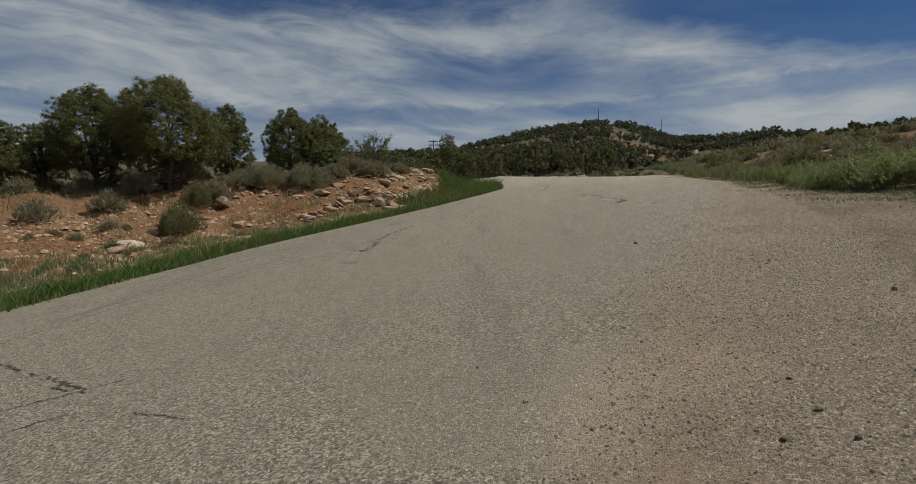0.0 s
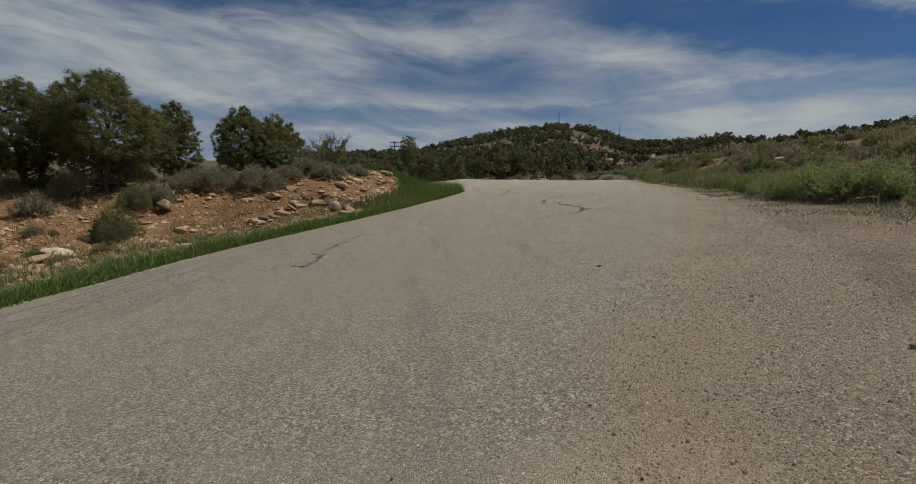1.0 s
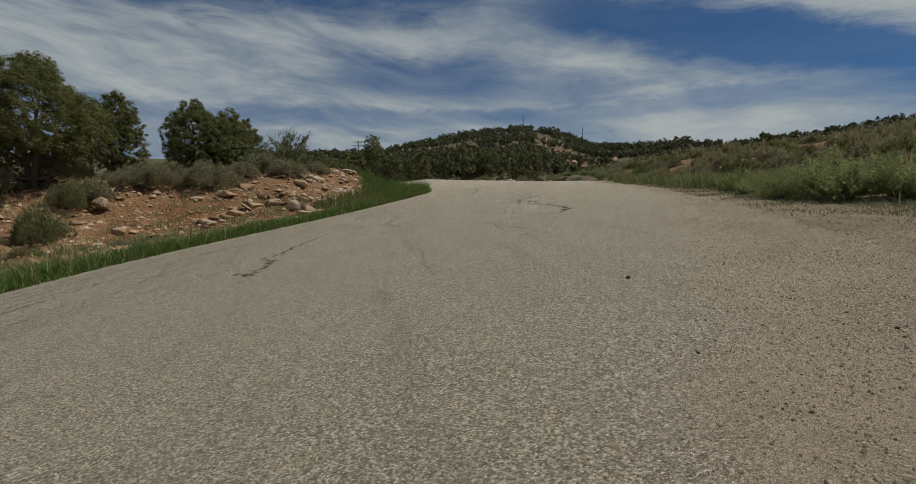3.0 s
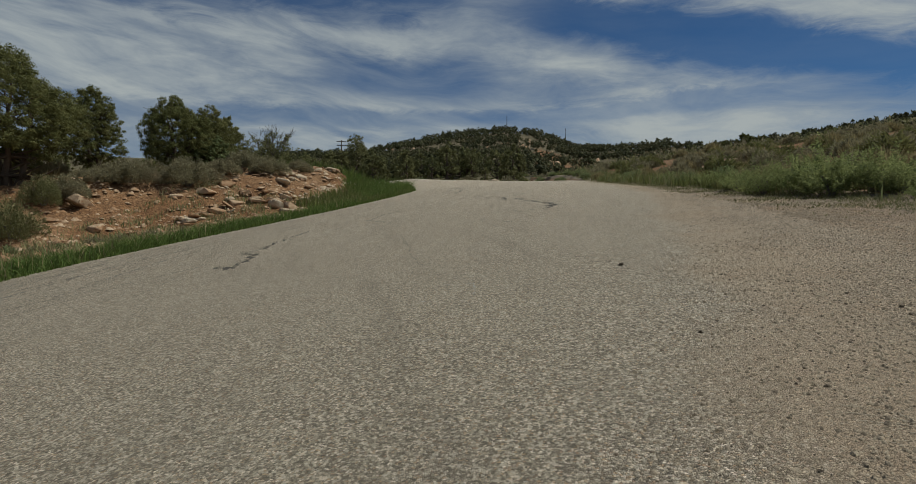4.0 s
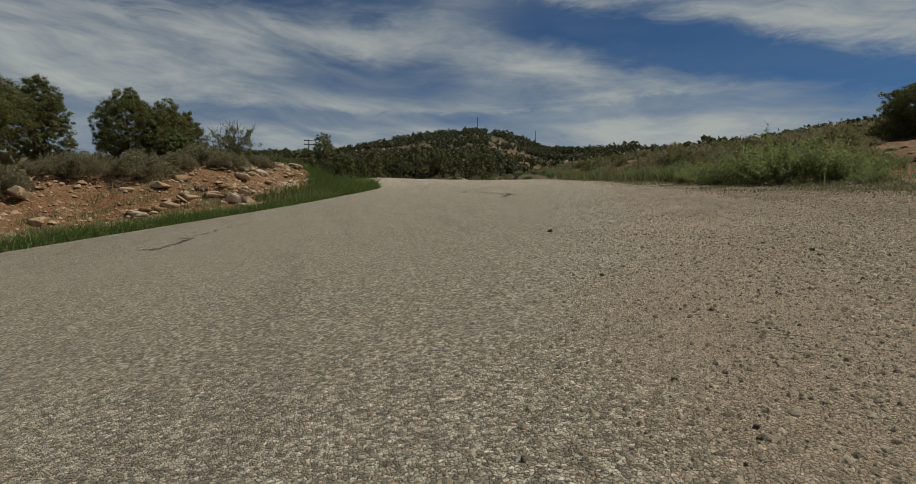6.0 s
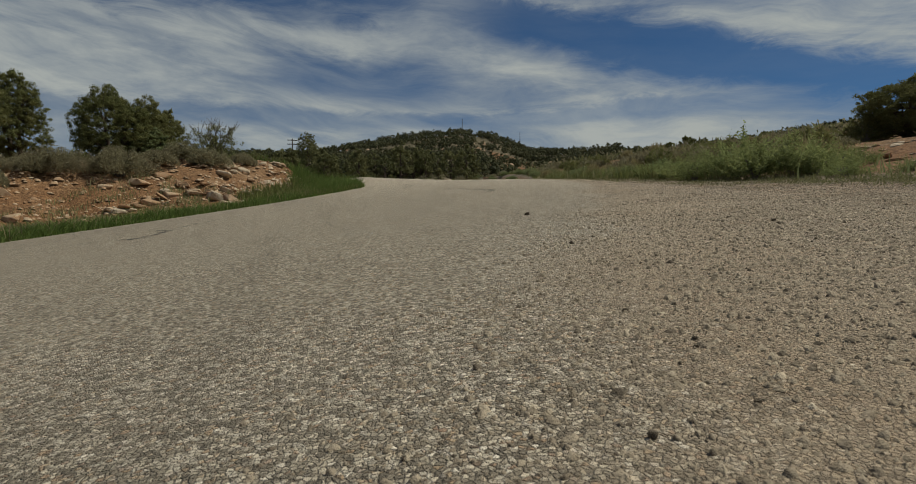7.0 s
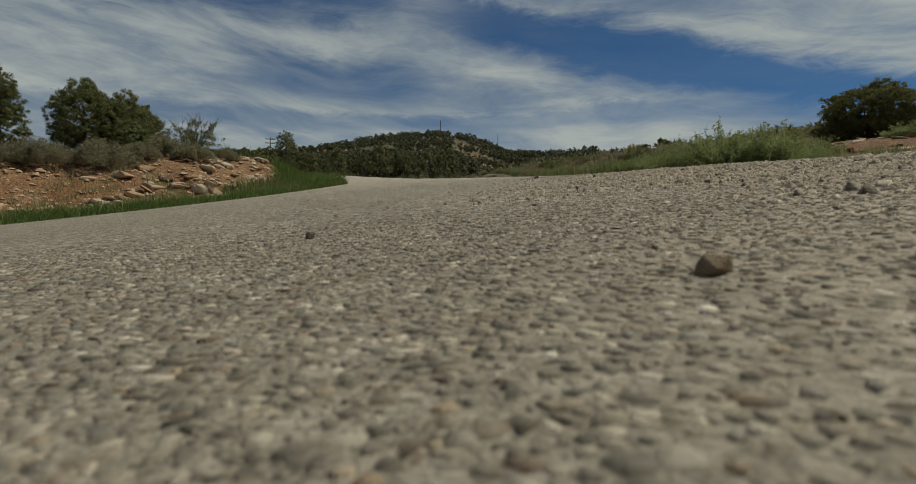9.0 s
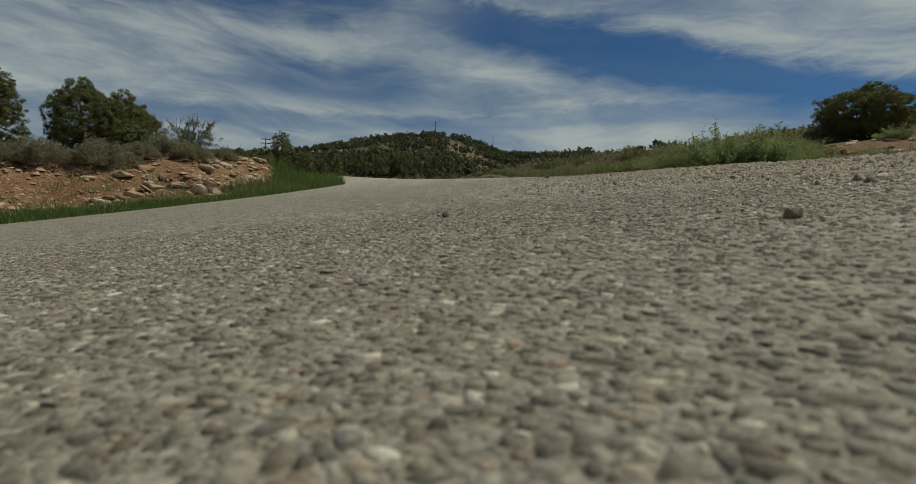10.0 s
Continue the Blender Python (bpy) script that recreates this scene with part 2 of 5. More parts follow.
def rock_material(name, a, b, c):
    m, n = material(name)
    p = n.here
    pick = n.add("ShaderNodeObjectInfo").outputs["Random"]
    isle = n.add("ShaderNodeNewGeometry").outputs["Random Per Island"]
    base = n.mix(n.math("FRACT", n.math("ADD", pick, isle)), a, b)
    color = n.mix(n.ramp(n.noise(p, 4.0, 6.0, 0.65), 0.4, 0.72), base, c)
    color = n.mix(n.ramp(n.noise(p, 30.0, 4.0, 0.6), 0.5, 0.8, 0.0, 0.5), color, rgb(0.10, 0.075, 0.055))
    surface(n, color, 0.9, n.noise(p, 12.0, 6.0, 0.65), 0.03, 0.9, 0.2)
    return m


def leaf_material(name, a, b, c, through_light=0.25, vary=0.25, patch=1.1):
    """Small leaves that differ one by one, and let some light through."""
    m, n = material(name)
    isle = n.add("ShaderNodeNewGeometry").outputs["Random Per Island"]
    own = n.add("ShaderNodeObjectInfo").outputs["Random"]
    color = n.mix(isle, a, b)
    color = n.mix(n.ramp(n.noise(n.here, patch, 3.0), 0.45, 0.75, 0.0, 0.75), color, c)
    color = n.mix(n.math("MULTIPLY", own, vary), color, c)
    s = n.add("ShaderNodeBsdfPrincipled", {"Base Color": color, "Roughness": 0.75, "Specular IOR Level": 0.1})
    t = n.add("ShaderNodeBsdfTranslucent", {"Color": color})
    mixed = n.add("ShaderNodeMixShader", {0: through_light, 1: s.outputs[0], 2: t.outputs[0]})
    n.add("ShaderNodeOutputMaterial", {0: mixed.outputs[0]})
    return m


def bark_material(name, a, b):
    m, n = material(name)
    grain = n.noise(n.scaled(n.here, (9.0, 9.0, 1.6)), 3.0, 6.0, 0.7)
    surface(n, n.mix(grain, a, b), 0.95, grain, 0.03, 1.0, 0.1)
    return m


def tar_material():
    m, n = material("old_tar")
    color = n.mix(n.noise(n.here, 60.0, 4.0), rgb(0.032, 0.027, 0.022), rgb(0.12, 0.104, 0.08))
    surface(n, color, 0.8, n.noise(n.here, 90.0, 3.0), 0.004, 0.8, 0.3)
    return m


def paint_material(name, a, b):
    m, n = material(name)
    surface(n, n.mix(n.noise(n.here, 45.0, 5.0, 0.7), a, b), 0.85, n.noise(n.here, 80.0, 3.0), 0.003)
    return m


M_ROAD, M_EARTH, M_TAR = road_material(), earth_material(), tar_material()
M_ROCK = rock_material("sandstone", rgb(0.30, 0.18, 0.10), rgb(0.50, 0.38, 0.26), rgb(0.27, 0.145, 0.075))
M_PALE = rock_material("pale_stone", rgb(0.40, 0.32, 0.225), rgb(0.58, 0.49, 0.37), rgb(0.36, 0.25, 0.165))
M_PEBBLE = rock_material("dark_pebble", rgb(0.12, 0.094, 0.07), rgb(0.26, 0.205, 0.152), rgb(0.17, 0.13, 0.094))
M_BROWN = rock_material("brown_stone", rgb(0.58, 0.43, 0.27), rgb(0.66, 0.50, 0.33), rgb(0.48, 0.34, 0.21))
M_CHIP = chip_material()
M_PINE = leaf_material("pinyon_needles", rgb(0.102, 0.112, 0.044), rgb(0.20, 0.206, 0.080), rgb(0.19, 0.175, 0.068), 0.40)
M_JUNIPER = leaf_material("juniper_needles", rgb(0.110, 0.117, 0.046), rgb(0.215, 0.215, 0.086), rgb(0.20, 0.182, 0.072), 0.40)
M_WOODS = leaf_material("distant_needles", rgb(0.095, 0.103, 0.046), rgb(0.195, 0.20, 0.090), rgb(0.24, 0.222, 0.10), 0.38, 0.75, 0.22)
# Darker copy of the woods' needles: the trees' self-shadow is put into the colour.
M_HILL_SHADED = leaf_material("shaded_hill_needles", rgb(0.040, 0.044, 0.022), rgb(0.088, 0.090, 0.043), rgb(0.112, 0.100, 0.048), 0.3, 0.0, 0.12)
M_SAGE = leaf_material("sage_leaves", rgb(0.15, 0.137, 0.078), rgb(0.345, 0.315, 0.196), rgb(0.25, 0.205, 0.13), 0.38)
M_OLIVE = leaf_material("olive_leaves", rgb(0.10, 0.105, 0.045), rgb(0.25, 0.245, 0.115), rgb(0.18, 0.165, 0.075), 0.35)
M_GRASS = leaf_material("verge_grass", rgb(0.058, 0.100, 0.024), rgb(0.165, 0.230, 0.060), rgb(0.15, 0.18, 0.056), 0.38)
M_WEED = leaf_material("weed_leaves", rgb(0.12, 0.155, 0.066), rgb(0.31, 0.34, 0.17), rgb(0.22, 0.24, 0.105), 0.4)
M_LEAFY = leaf_material("goosefoot_leaves", rgb(0.155, 0.19, 0.070), rgb(0.35, 0.385, 0.165), rgb(0.30, 0.295, 0.12), 0.48)
M_BUSHY = leaf_material("rabbitbrush_leaves", rgb(0.13, 0.165, 0.058), rgb(0.29, 0.325, 0.135), rgb(0.25, 0.245, 0.10), 0.5)
M_RUSH = leaf_material("yellow_green_grass", rgb(0.10, 0.13, 0.036), rgb(0.25, 0.265, 0.10), rgb(0.20, 0.18, 0.08), 0.4)
M_GRAVEL = rock_material("brown_gravel", rgb(0.075, 0.060, 0.044), rgb(0.33, 0.268, 0.195), rgb(0.165, 0.128, 0.093))
M_GRIT = rock_material("brown_grit", rgb(0.17, 0.135, 0.097), rgb(0.42, 0.345, 0.25), rgb(0.28, 0.225, 0.163))
M_STRAW = leaf_material("dry_grass", rgb(0.2, 0.17, 0.085), rgb(0.42, 0.35, 0.19), rgb(0.28, 0.24, 0.12), 0.35)
M_BARK = bark_material("juniper_bark", rgb(0.05, 0.036, 0.026), rgb(0.17, 0.13, 0.10))
M_GREYWOOD = bark_material("dead_wood", rgb(0.10, 0.085, 0.07), rgb(0.27, 0.24, 0.21))
M_STEEL = paint_material("weathered_steel", rgb(0.09, 0.09, 0.095), rgb(0.16, 0.155, 0.15))
M_PAINT = paint_material("worn_white_paint", rgb(0.24, 0.215, 0.175), rgb(0.52, 0.49, 0.43))


# ---- building helpers ----
def mesh_of(name, verts, faces, mat, smooth=False):
    me = bpy.data.meshes.new(name)
    me.from_pydata([tuple(v) for v in verts], [], [tuple(f) for f in faces])
    me.materials.append(mat)
    if smooth:
        me.shade_smooth()
    me.update()
    return me


def array_mesh(name, verts, faces, mat, smooth=False):
    """A mesh from arrays: verts (n, 3), faces (m, 3 or 4)."""
    me = bpy.data.meshes.new(name)
    verts, faces = np.asarray(verts, np.float32), np.asarray(faces, np.int32)
    k = faces.shape[1]
    me.vertices.add(len(verts)), me.loops.add(faces.size), me.polygons.add(len(faces))
    me.vertices.foreach_set("co", verts.ravel())
    me.loops.foreach_set("vertex_index", faces.ravel())
    me.polygons.foreach_set("loop_start", np.arange(0, faces.size, k, dtype=np.int32))
    me.materials.append(mat)
    me.update(calc_edges=True)
    me.validate()
    if smooth:
        me.shade_smooth()
    return me


def thing(name, m, label, category, group="", kind=""):
    ob = new(name)
    ob.matrix_world = m
    return tagged(ob, label, category, group, kind)


def part(name, me, parent, label=""):
    ob = new(name, me)
    ob.parent = parent
    return tagged(ob, label)


def smooth_step(v, a, b):
    t = np.clip((v - a) / (b - a), 0, 1)
    return t * t * (3 - 2 * t)


# ---- the lie of the land ----
SLOPE_X, SLOPE_Y = 0.12497, 0.06679      # the road's cross fall and climb
EDGE_Y = np.array([-80, -10, 10.8, 14.2, 17.5, 21, 25, 30, 33.5, 37.8, 43, 46.5, 49.5, 53, 58, 66, 80, 120])
EDGE_X = np.array([-7, -7.0, -7.1, -7.15, -6.8, -5.9, -4.4, -2.35, -1.0, 0.65, 2.8, 3.9, 3.9, 2.4, -1.5, -9, -24, -70])
SIDE_Y = np.array([-80, 0, 5.2, 8, 10.7, 13.4, 15.4, 17.9, 21.3, 26, 32.4, 41.4, 54.5, 74, 90, 120])
SIDE_X = np.array([9, 8.8, 9.0, 9.25, 9.45, 10, 10.55, 11.25, 12.2, 13.5, 15.25, 17.5, 20.5, 22, 17, -5])
HARD_Y = np.array([-80, -10, 0, 4.0, 5.0, 6.9, 8.4, 9.6, 12.5, 16.5, 26.5, 34, 42, 54, 74, 90, 120])
HARD_X = np.array([1.0, 1.0, 1.8, 3.35, 3.95, 5.05, 5.8, 6.3, 7.75, 9.3, 13.1, 15.0, 17.3, 20.4, 22, 17, -5])
PAVE_Y = np.array([-80, -2, 1.8, 3.2, 4.2, 6.5, 9, 12, 15.5, 20, 27, 34, 42, 54, 74, 90, 120])
PAVE_X = np.array([-2, -0.9, 0.2, 0.75, 1.38, 2.72, 4.1, 5.6, 7.4, 9.8, 12.2, 14.6, 17.1, 20.2, 21.8, 16.8, -5])


def rough(x, y, size, seed=0.0):
    """Cheap smooth unevenness between about -1 and 1."""
    x, y = np.asarray(x) / size, np.asarray(y) / size
    return (np.sin(x * 1.7 + 1.3 * np.sin(y * 1.1 + seed)) + np.sin(y * 1.9 + 1.7 * np.sin(x * 0.8 + 2 * seed)) + np.sin((x + y) * 1.3 + seed + np.sin(x * 2.3 - y))) / 3


def edge_x(y):
    return sum(np.interp(y + d, EDGE_Y, EDGE_X) for d in (-1.5, -0.75, 0, 0.75, 1.5)) / 5


def side_x(y):
    return sum(np.interp(y + d, SIDE_Y, SIDE_X) for d in (-1, 0, 1)) / 3


def pave_x(y):
    return sum(np.interp(y + d, PAVE_Y, PAVE_X) for d in (-1, 0, 1)) / 3


def hard_x(y):
    """Where the old pavement ends under the gravel."""
    return sum(np.interp(y + d, HARD_Y, HARD_X) for d in (-0.6, 0, 0.6)) / 3


def road_z(x, y):
    """Height of the road, its shoulders carried on outwards."""
    x, y = np.asarray(x, float), np.asarray(y, float)
    r = np.hypot(x, y) + 1e-9
    k = np.minimum(1, 75 / r)
    u, v = x * k, y * k
    l, s = edge_x(v), side_x(v)
    l = np.where(v > 43, edge_x(43.0) + 0.1 * (v - 43), l)
    f = np.clip((u - l) / (s - l), 0, 1)
    rise = 0.00058 * np.maximum(0, v - 17) ** 2 * (1 - f) ** 1.3 + 0.02 * np.clip(14 - v, 0, 12) * np.clip(1 - f / 0.3, 0, 1) ** 2
    fall = 0.34 * np.clip((f - 0.55) / 0.45, 0, 1) ** 1.5
    return SLOPE_X * u + SLOPE_Y * v + rise - fall - 0.035 * np.maximum(0, r - 75)


def loose(x, y):
    """How far the pavement has given way to gravel: 0 to 1."""
    return smooth_step(x - pave_x(y) + 0.5 * rough(x, y, 1.2, 2.0), -0.3, 0.7)


def road_top(x, y):
    g = loose(x, y)
    return road_z(x, y) + 0.016 * rough(x, y, 0.5, 5.0) * g + 0.005 * rough(x, y, 0.16, 1.0) * g


PATH_Y = np.linspace(-30, 56, 44)
PATH_X = edge_x(PATH_Y)


def from_edge(x, y):
    """Distance from the road's left edge, and the place along it."""
    x, y = np.asarray(x, float), np.asarray(y, float)
    best, foot = np.full(x.shape, 1e9), np.zeros(x.shape)
    for i in range(len(PATH_Y) - 1):
        dx, dy = PATH_X[i + 1] - PATH_X[i], PATH_Y[i + 1] - PATH_Y[i]
        t = np.clip(((x - PATH_X[i]) * dx + (y - PATH_Y[i]) * dy) / (dx * dx + dy * dy), 0, 1)
        d = np.hypot(x - PATH_X[i] - t * dx, y - PATH_Y[i] - t * dy)
        near = d < best
        best, foot = np.where(near, d, best), np.where(near, PATH_Y[i] + t * dy, foot)
    return best, foot


SKY_AZ = np.array([-180, -120, -90, -50, -20, -8, 0, 4, 9, 14, 18, 22, 26, 30, 33, 36, 40, 47, 52, 60, 90, 130, 180])
SKY_EL = np.array([0, 1, 3, 5.5, 6.4, 7.1, 7.6, 8.6, 9.55, 10.05, 9.6, 7.9, 7.7, 8.0, 7.6, 7.3, 7.6, 8.1, 8.3, 8.4, 6, 2, 0])
SKY_R = np.array([300, 300, 300, 300, 300, 300, 310, 325, 330, 335, 330, 320, 290, 270, 240, 210, 190, 160, 150, 150, 200, 300, 300])
MID_Z = np.array([-8, -5, 1.5, 5.2, 6.6, 7.0, 7.3, 7.4, 7.5, 7.5, 7.5, 7.4, 8.0, 8.8, 9.2, 9.5, 9.9, 10.6, 11.0, 11.3, 10, 2, -8])


def land_z(x, y):
    x, y = np.asarray(x, float), np.asarray(y, float)
    r = np.hypot(x, y)
    az = np.degrees(np.arctan2(x, y))
    z = road_z(x, y)
    l, s = edge_x(y), side_x(y)
    # bank on the outer side of the bend
    e, foot = from_edge(x, y)
    left = x < l
    toe = np.interp(foot, [5, 15, 22, 27, 31, 35, 44], [7, 6, 6.0, 5.2, 3.0, 1.6, 1.4])
    width = np.interp(foot, [5, 20, 27, 33, 44], [15, 13, 10, 8.0, 5.0])
    top = np.interp(foot, [0, 10, 20, 27, 35, 43, 47, 52], [1.5, 2.2, 2.9, 2.9, 2.9, 2.7, 1.2, 0.1])
    top = top + (2.8 - top) * smooth_step(e, 5, 10) * smooth_step(-x, 3, 8)
    bank = top * smooth_step(e, toe, toe + width) + np.interp(e, [0, 8, 14, 40], [0, 0, 0.3, 3.0]) * (1 - smooth_step(y, 46, 52) * (x > -3)) + (0.20 * rough(x, y, 0.9) + 0.10 * rough(x, y, 0.37, 2.0)) * smooth_step(e, 1.5, 4)
    bank -= 0.12 * smooth_step(e, 0.2, 1.0) * (1 - smooth_step(e, 1.5, 4))
    z = z + np.where(left, bank, 0)
    # slope on the inner side
    g = np.maximum(0, x - s)
    z = z + np.where(x > s, 0.35 * smooth_step(g, 1.5, 9) + 0.10 * rough(x, y, 1.1, 1.0) * smooth_step(g, 0.5, 4), 0)
    # distance
    sky_r = np.interp(az, SKY_AZ, SKY_R)
    sky_z = 1.1 + sky_r * np.tan(np.radians(np.interp(az, SKY_AZ, SKY_EL)))
    mid = np.interp(az, SKY_AZ, MID_Z)
    t = np.clip((r - 75) / (sky_r - 75), 0, 1)
    far = mid + (sky_z - mid) * t ** 1.5 - 1.6 * np.sin(np.pi * np.clip((r - 75) / 50, 0, 1)) + 1.6 * rough(x, y, 17, 3.0) * np.sin(np.pi * np.clip(t, 0, 1))
    far = np.where(r > sky_r, sky_z - 0.13 * np.minimum(r - sky_r, 400) - 0.004 * (r - sky_r), far)
    f = smooth_step(r, 48, 78)
    inside = (x > l) & (x < s) & (y < 75)
    f = np.where(inside, smooth_step(r, 73, 80), f)
    return z * (1 - f) + far * f


def ground_z(x, y):
    return float(land_z(np.array([x]), np.array([y]))[0])


def build_ground():
    az = np.concatenate([np.arange(-180, -60, 4.0), np.arange(-60, 70, 0.36), np.arange(70, 180, 4.0)])
    rs = [0.6]
    while rs[-1] < 3800:
        rs.append(rs[-1] * (1.018 if 9 < rs[-1] < 90 else 1.05))
    rs = np.array(rs)
    A, R = np.meshgrid(np.radians(az), rs)
    X, Y = R * np.sin(A), R * np.cos(A)
    Z = land_z(X, Y)
    l, s = edge_x(Y), side_x(Y)
    under = (X > l - 0.15) & (X < s + 0.8) & (Y > -75) & (R < 110)
    Z = Z - np.where(under, 0.12, 0.0)
    n, k = len(az), len(rs)
    i = np.arange(k - 1)[:, None] * n
    j = np.arange(n)
    q = np.stack([i + j, i + (j + 1) % n, i + n + (j + 1) % n, i + n + j], -1).reshape(-1, 4)
    verts = np.concatenate([np.stack([X, Y, Z], -1).reshape(-1, 3), [[0, 0, ground_z(0, 0) - 0.12]]])
    me = array_mesh("ground", verts, q[:, ::-1], M_EARTH, True)
    e, foot = from_edge(X, Y)
    azd = np.degrees(A)
    green = np.where(X < l, 0.55 * (1 - smooth_step(e, 1.2, 3.0)) + 0.22 * smooth_step(e, 12, 20) + 0.6 * smooth_step(Y, 44, 48) + 0.30 * (1 - smooth_step(Y, 18, 26)) + 0.14, 0.40)
    bare = np.exp(-(((X - 16.6) / 3.4) ** 2 + ((Y - 14.2) / 3.0) ** 2)) + 0.6 * np.exp(-(((X - 24) / 6) ** 2 + ((Y - 35) / 5) ** 2))
    green = green - np.where(X > s, 0.62 * np.clip(bare, 0, 1), 0)
    green = np.where(R > 76, np.where((azd > 17.5) & (azd < 23.5) & (R > 165) & (R < 250), 0.20, np.where((azd > 0) & (azd < 26) & (R > 150), 0.76, np.where(azd > 24, 0.60, 0.82))), green)
    gravel = np.where(X > s, 1 - smooth_step(X - s, 0.5, 2.2), 0.0)
    stony = np.where((azd > -4) & (azd < 27), smooth_step(R, 140, 190), 0.0) * (R < 420) * (1 - 0.8 * ((azd > 17.5) & (azd < 23.5) & (R > 165) & (R < 250)))
    for name, val in (("green", green), ("gravel", gravel), ("stony", stony)):
        at = me.attributes.new(name, "FLOAT", "POINT")
        at.data.foreach_set("value", np.concatenate([val.ravel(), [0]]).astype(np.float32))
    ob = new("ground", me)
    return tagged(ob, "reddish earth and scrub ground rising to wooded hills", "ground", kind="structure")


def landing(x, y):
    """The wedge of pavement whose chips are real stones: 1 inside, falling to 0 at its rim."""
    ahead = (x + 0.05) * 0.287 + (y - 2.12) * 0.958
    across = (x + 0.05) * 0.958 - (y - 2.12) * 0.287
    return (ahead > -0.03) * (1 - smooth_step(ahead, 0.95, 1.6)) * (1 - smooth_step(np.abs(across - 0.12) - 0.92 * ahead, 0.16, 0.5))


def build_road():
    ys = [-70.0]
    while ys[-1] < 92:
        d = abs(ys[-1] - 3)
        ys.append(ys[-1] + max(0.07, d * 0.03))
    ys = np.array(ys)
    us = np.linspace(0, 1, 260)
    Y = np.repeat(ys[:, None], len(us), 1)
    l, s = edge_x(Y) , side_x(Y) + 0.7
    wob = 0.10 * rough(Y, Y * 0 + 3, 0.8) + 0.05 * rough(Y, Y * 0, 0.23, 1.0)
    X = (l + wob) * (1 - us) + s * us
    Z = road_top(X, Y)
    p = pave_x(Y)
    gravel = loose(X, Y)
    d = X - p
    dirt = np.exp(-((d - 0.35 + 0.3 * rough(X, Y, 0.7, 9.0)) / 0.75) ** 2) * 0.72 + 0.42 * np.exp(-((d - 2.4) / 1.1) ** 2) + 0.12 * smooth_step(d, 3.0, 6.0) + 0.10 * rough(X, Y, 0.8, 4.0) + 0.12 * smooth_step(d, -0.3, 0.8)
    dirt = dirt * smooth_step(d, -1.2, 0.2) + 0.35 * np.exp(-((X - l) / 0.25) ** 2)
    past = smooth_step(X - hard_x(Y) + 0.14 * rough(X, Y, 0.35, 2.0), -0.06, 0.16)
    gravel = gravel * (0.62 + 0.38 * past)
    litter = past * (0.42 + 0.30 * rough(X, Y, 0.9, 2.0)) + 0.35 * smooth_step(X - s + 0.7, -1.6, 0.2)
    Z = Z - 0.025 * past + 0.03 * past * rough(X, Y, 0.42, 7.0)
    bare = 0.8 * landing(X, Y) * (1 - 0.8 * gravel)
    n = len(us)
    i = np.arange(len(ys) - 1)[:, None] * n
    j = np.arange(n - 1)
    q = np.stack([i + j, i + j + 1, i + n + j + 1, i + n + j], -1).reshape(-1, 4)
    # a skirt gives the left edge its thickness
    top = np.stack([X, Y, Z], -1).reshape(-1, 3)
    rim = np.stack([X[:, 0] - 0.02, Y[:, 0], Z[:, 0] - 0.16], -1)
    m = len(top)
    a = np.arange(len(ys) - 1)
    skirt = np.stack([m + a, a * n, (a + 1) * n, m + a + 1], -1)
    me = array_mesh("road", np.concatenate([top, rim]), np.concatenate([q, skirt]), M_ROAD, True)
    for name, val in (("dirt", dirt), ("gravel", gravel), ("binder", bare), ("litter", litter)):
        at = me.attributes.new(name, "FLOAT", "POINT")
        at.data.foreach_set("value", np.concatenate([np.clip(val, 0, 1).ravel(), np.zeros(len(ys))]).astype(np.float32))
    return tagged(new("road", me), "worn grey chip seal road with sandy gravel shoulder", "road", kind="structure")


build_ground()
build_road()


# ---- plants ----
def tufts(rng, centres, radii, count, size, flat=0.7, lift=0.25, fine=False):
    """Small leaves round the centres: verts and faces."""
    c = np.repeat(centres, count, 0)
    rad = np.repeat(radii, count)
    k = len(c)
    d = rng.normal(size=(k, 3))
    d /= np.linalg.norm(d, axis=1)[:, None]
    p = c + d * (rad * rng.uniform(0.35, 1.0, k) ** 0.6)[:, None] * np.array([1, 1, flat])
    out = d * 0.6 + rng.normal(size=(k, 3)) * 0.9 + np.array([0, 0, lift])
    out /= np.linalg.norm(out, axis=1)[:, None]
    side = np.cross(out, rng.normal(size=(k, 3)))
    side /= np.linalg.norm(side, axis=1)[:, None] + 1e-9
    ln = (size * rng.uniform(0.6, 1.4, k))[:, None]
    wd = ln * rng.uniform(0.25, 0.5, k)[:, None]
    if fine:
        # leaves lie over the clump like shingles, their tips lifted
        along = np.cross(d, rng.normal(size=(k, 3)))
        along /= np.linalg.norm(along, axis=1)[:, None] + 1e-9
        side = np.cross(along, d)
        out = along + d * rng.uniform(-0.2, 0.9, k)[:, None] + np.array([0, 0, lift * 0.6])
        tri = np.stack([p - side * wd - out * ln * 0.4, p + side * wd - out * ln * 0.4, p + out * ln * 0.6], 1)
        return tri.reshape(-1, 3), np.arange(k * 3).reshape(-1, 3)
    quad = np.stack([p, p + out * ln * 0.5 + side * wd * 0.6, p + out * ln, p + out * ln * 0.5 - side * wd * 0.6], 1)
    return quad.reshape(-1, 3), np.arange(k * 4).reshape(-1, 4)


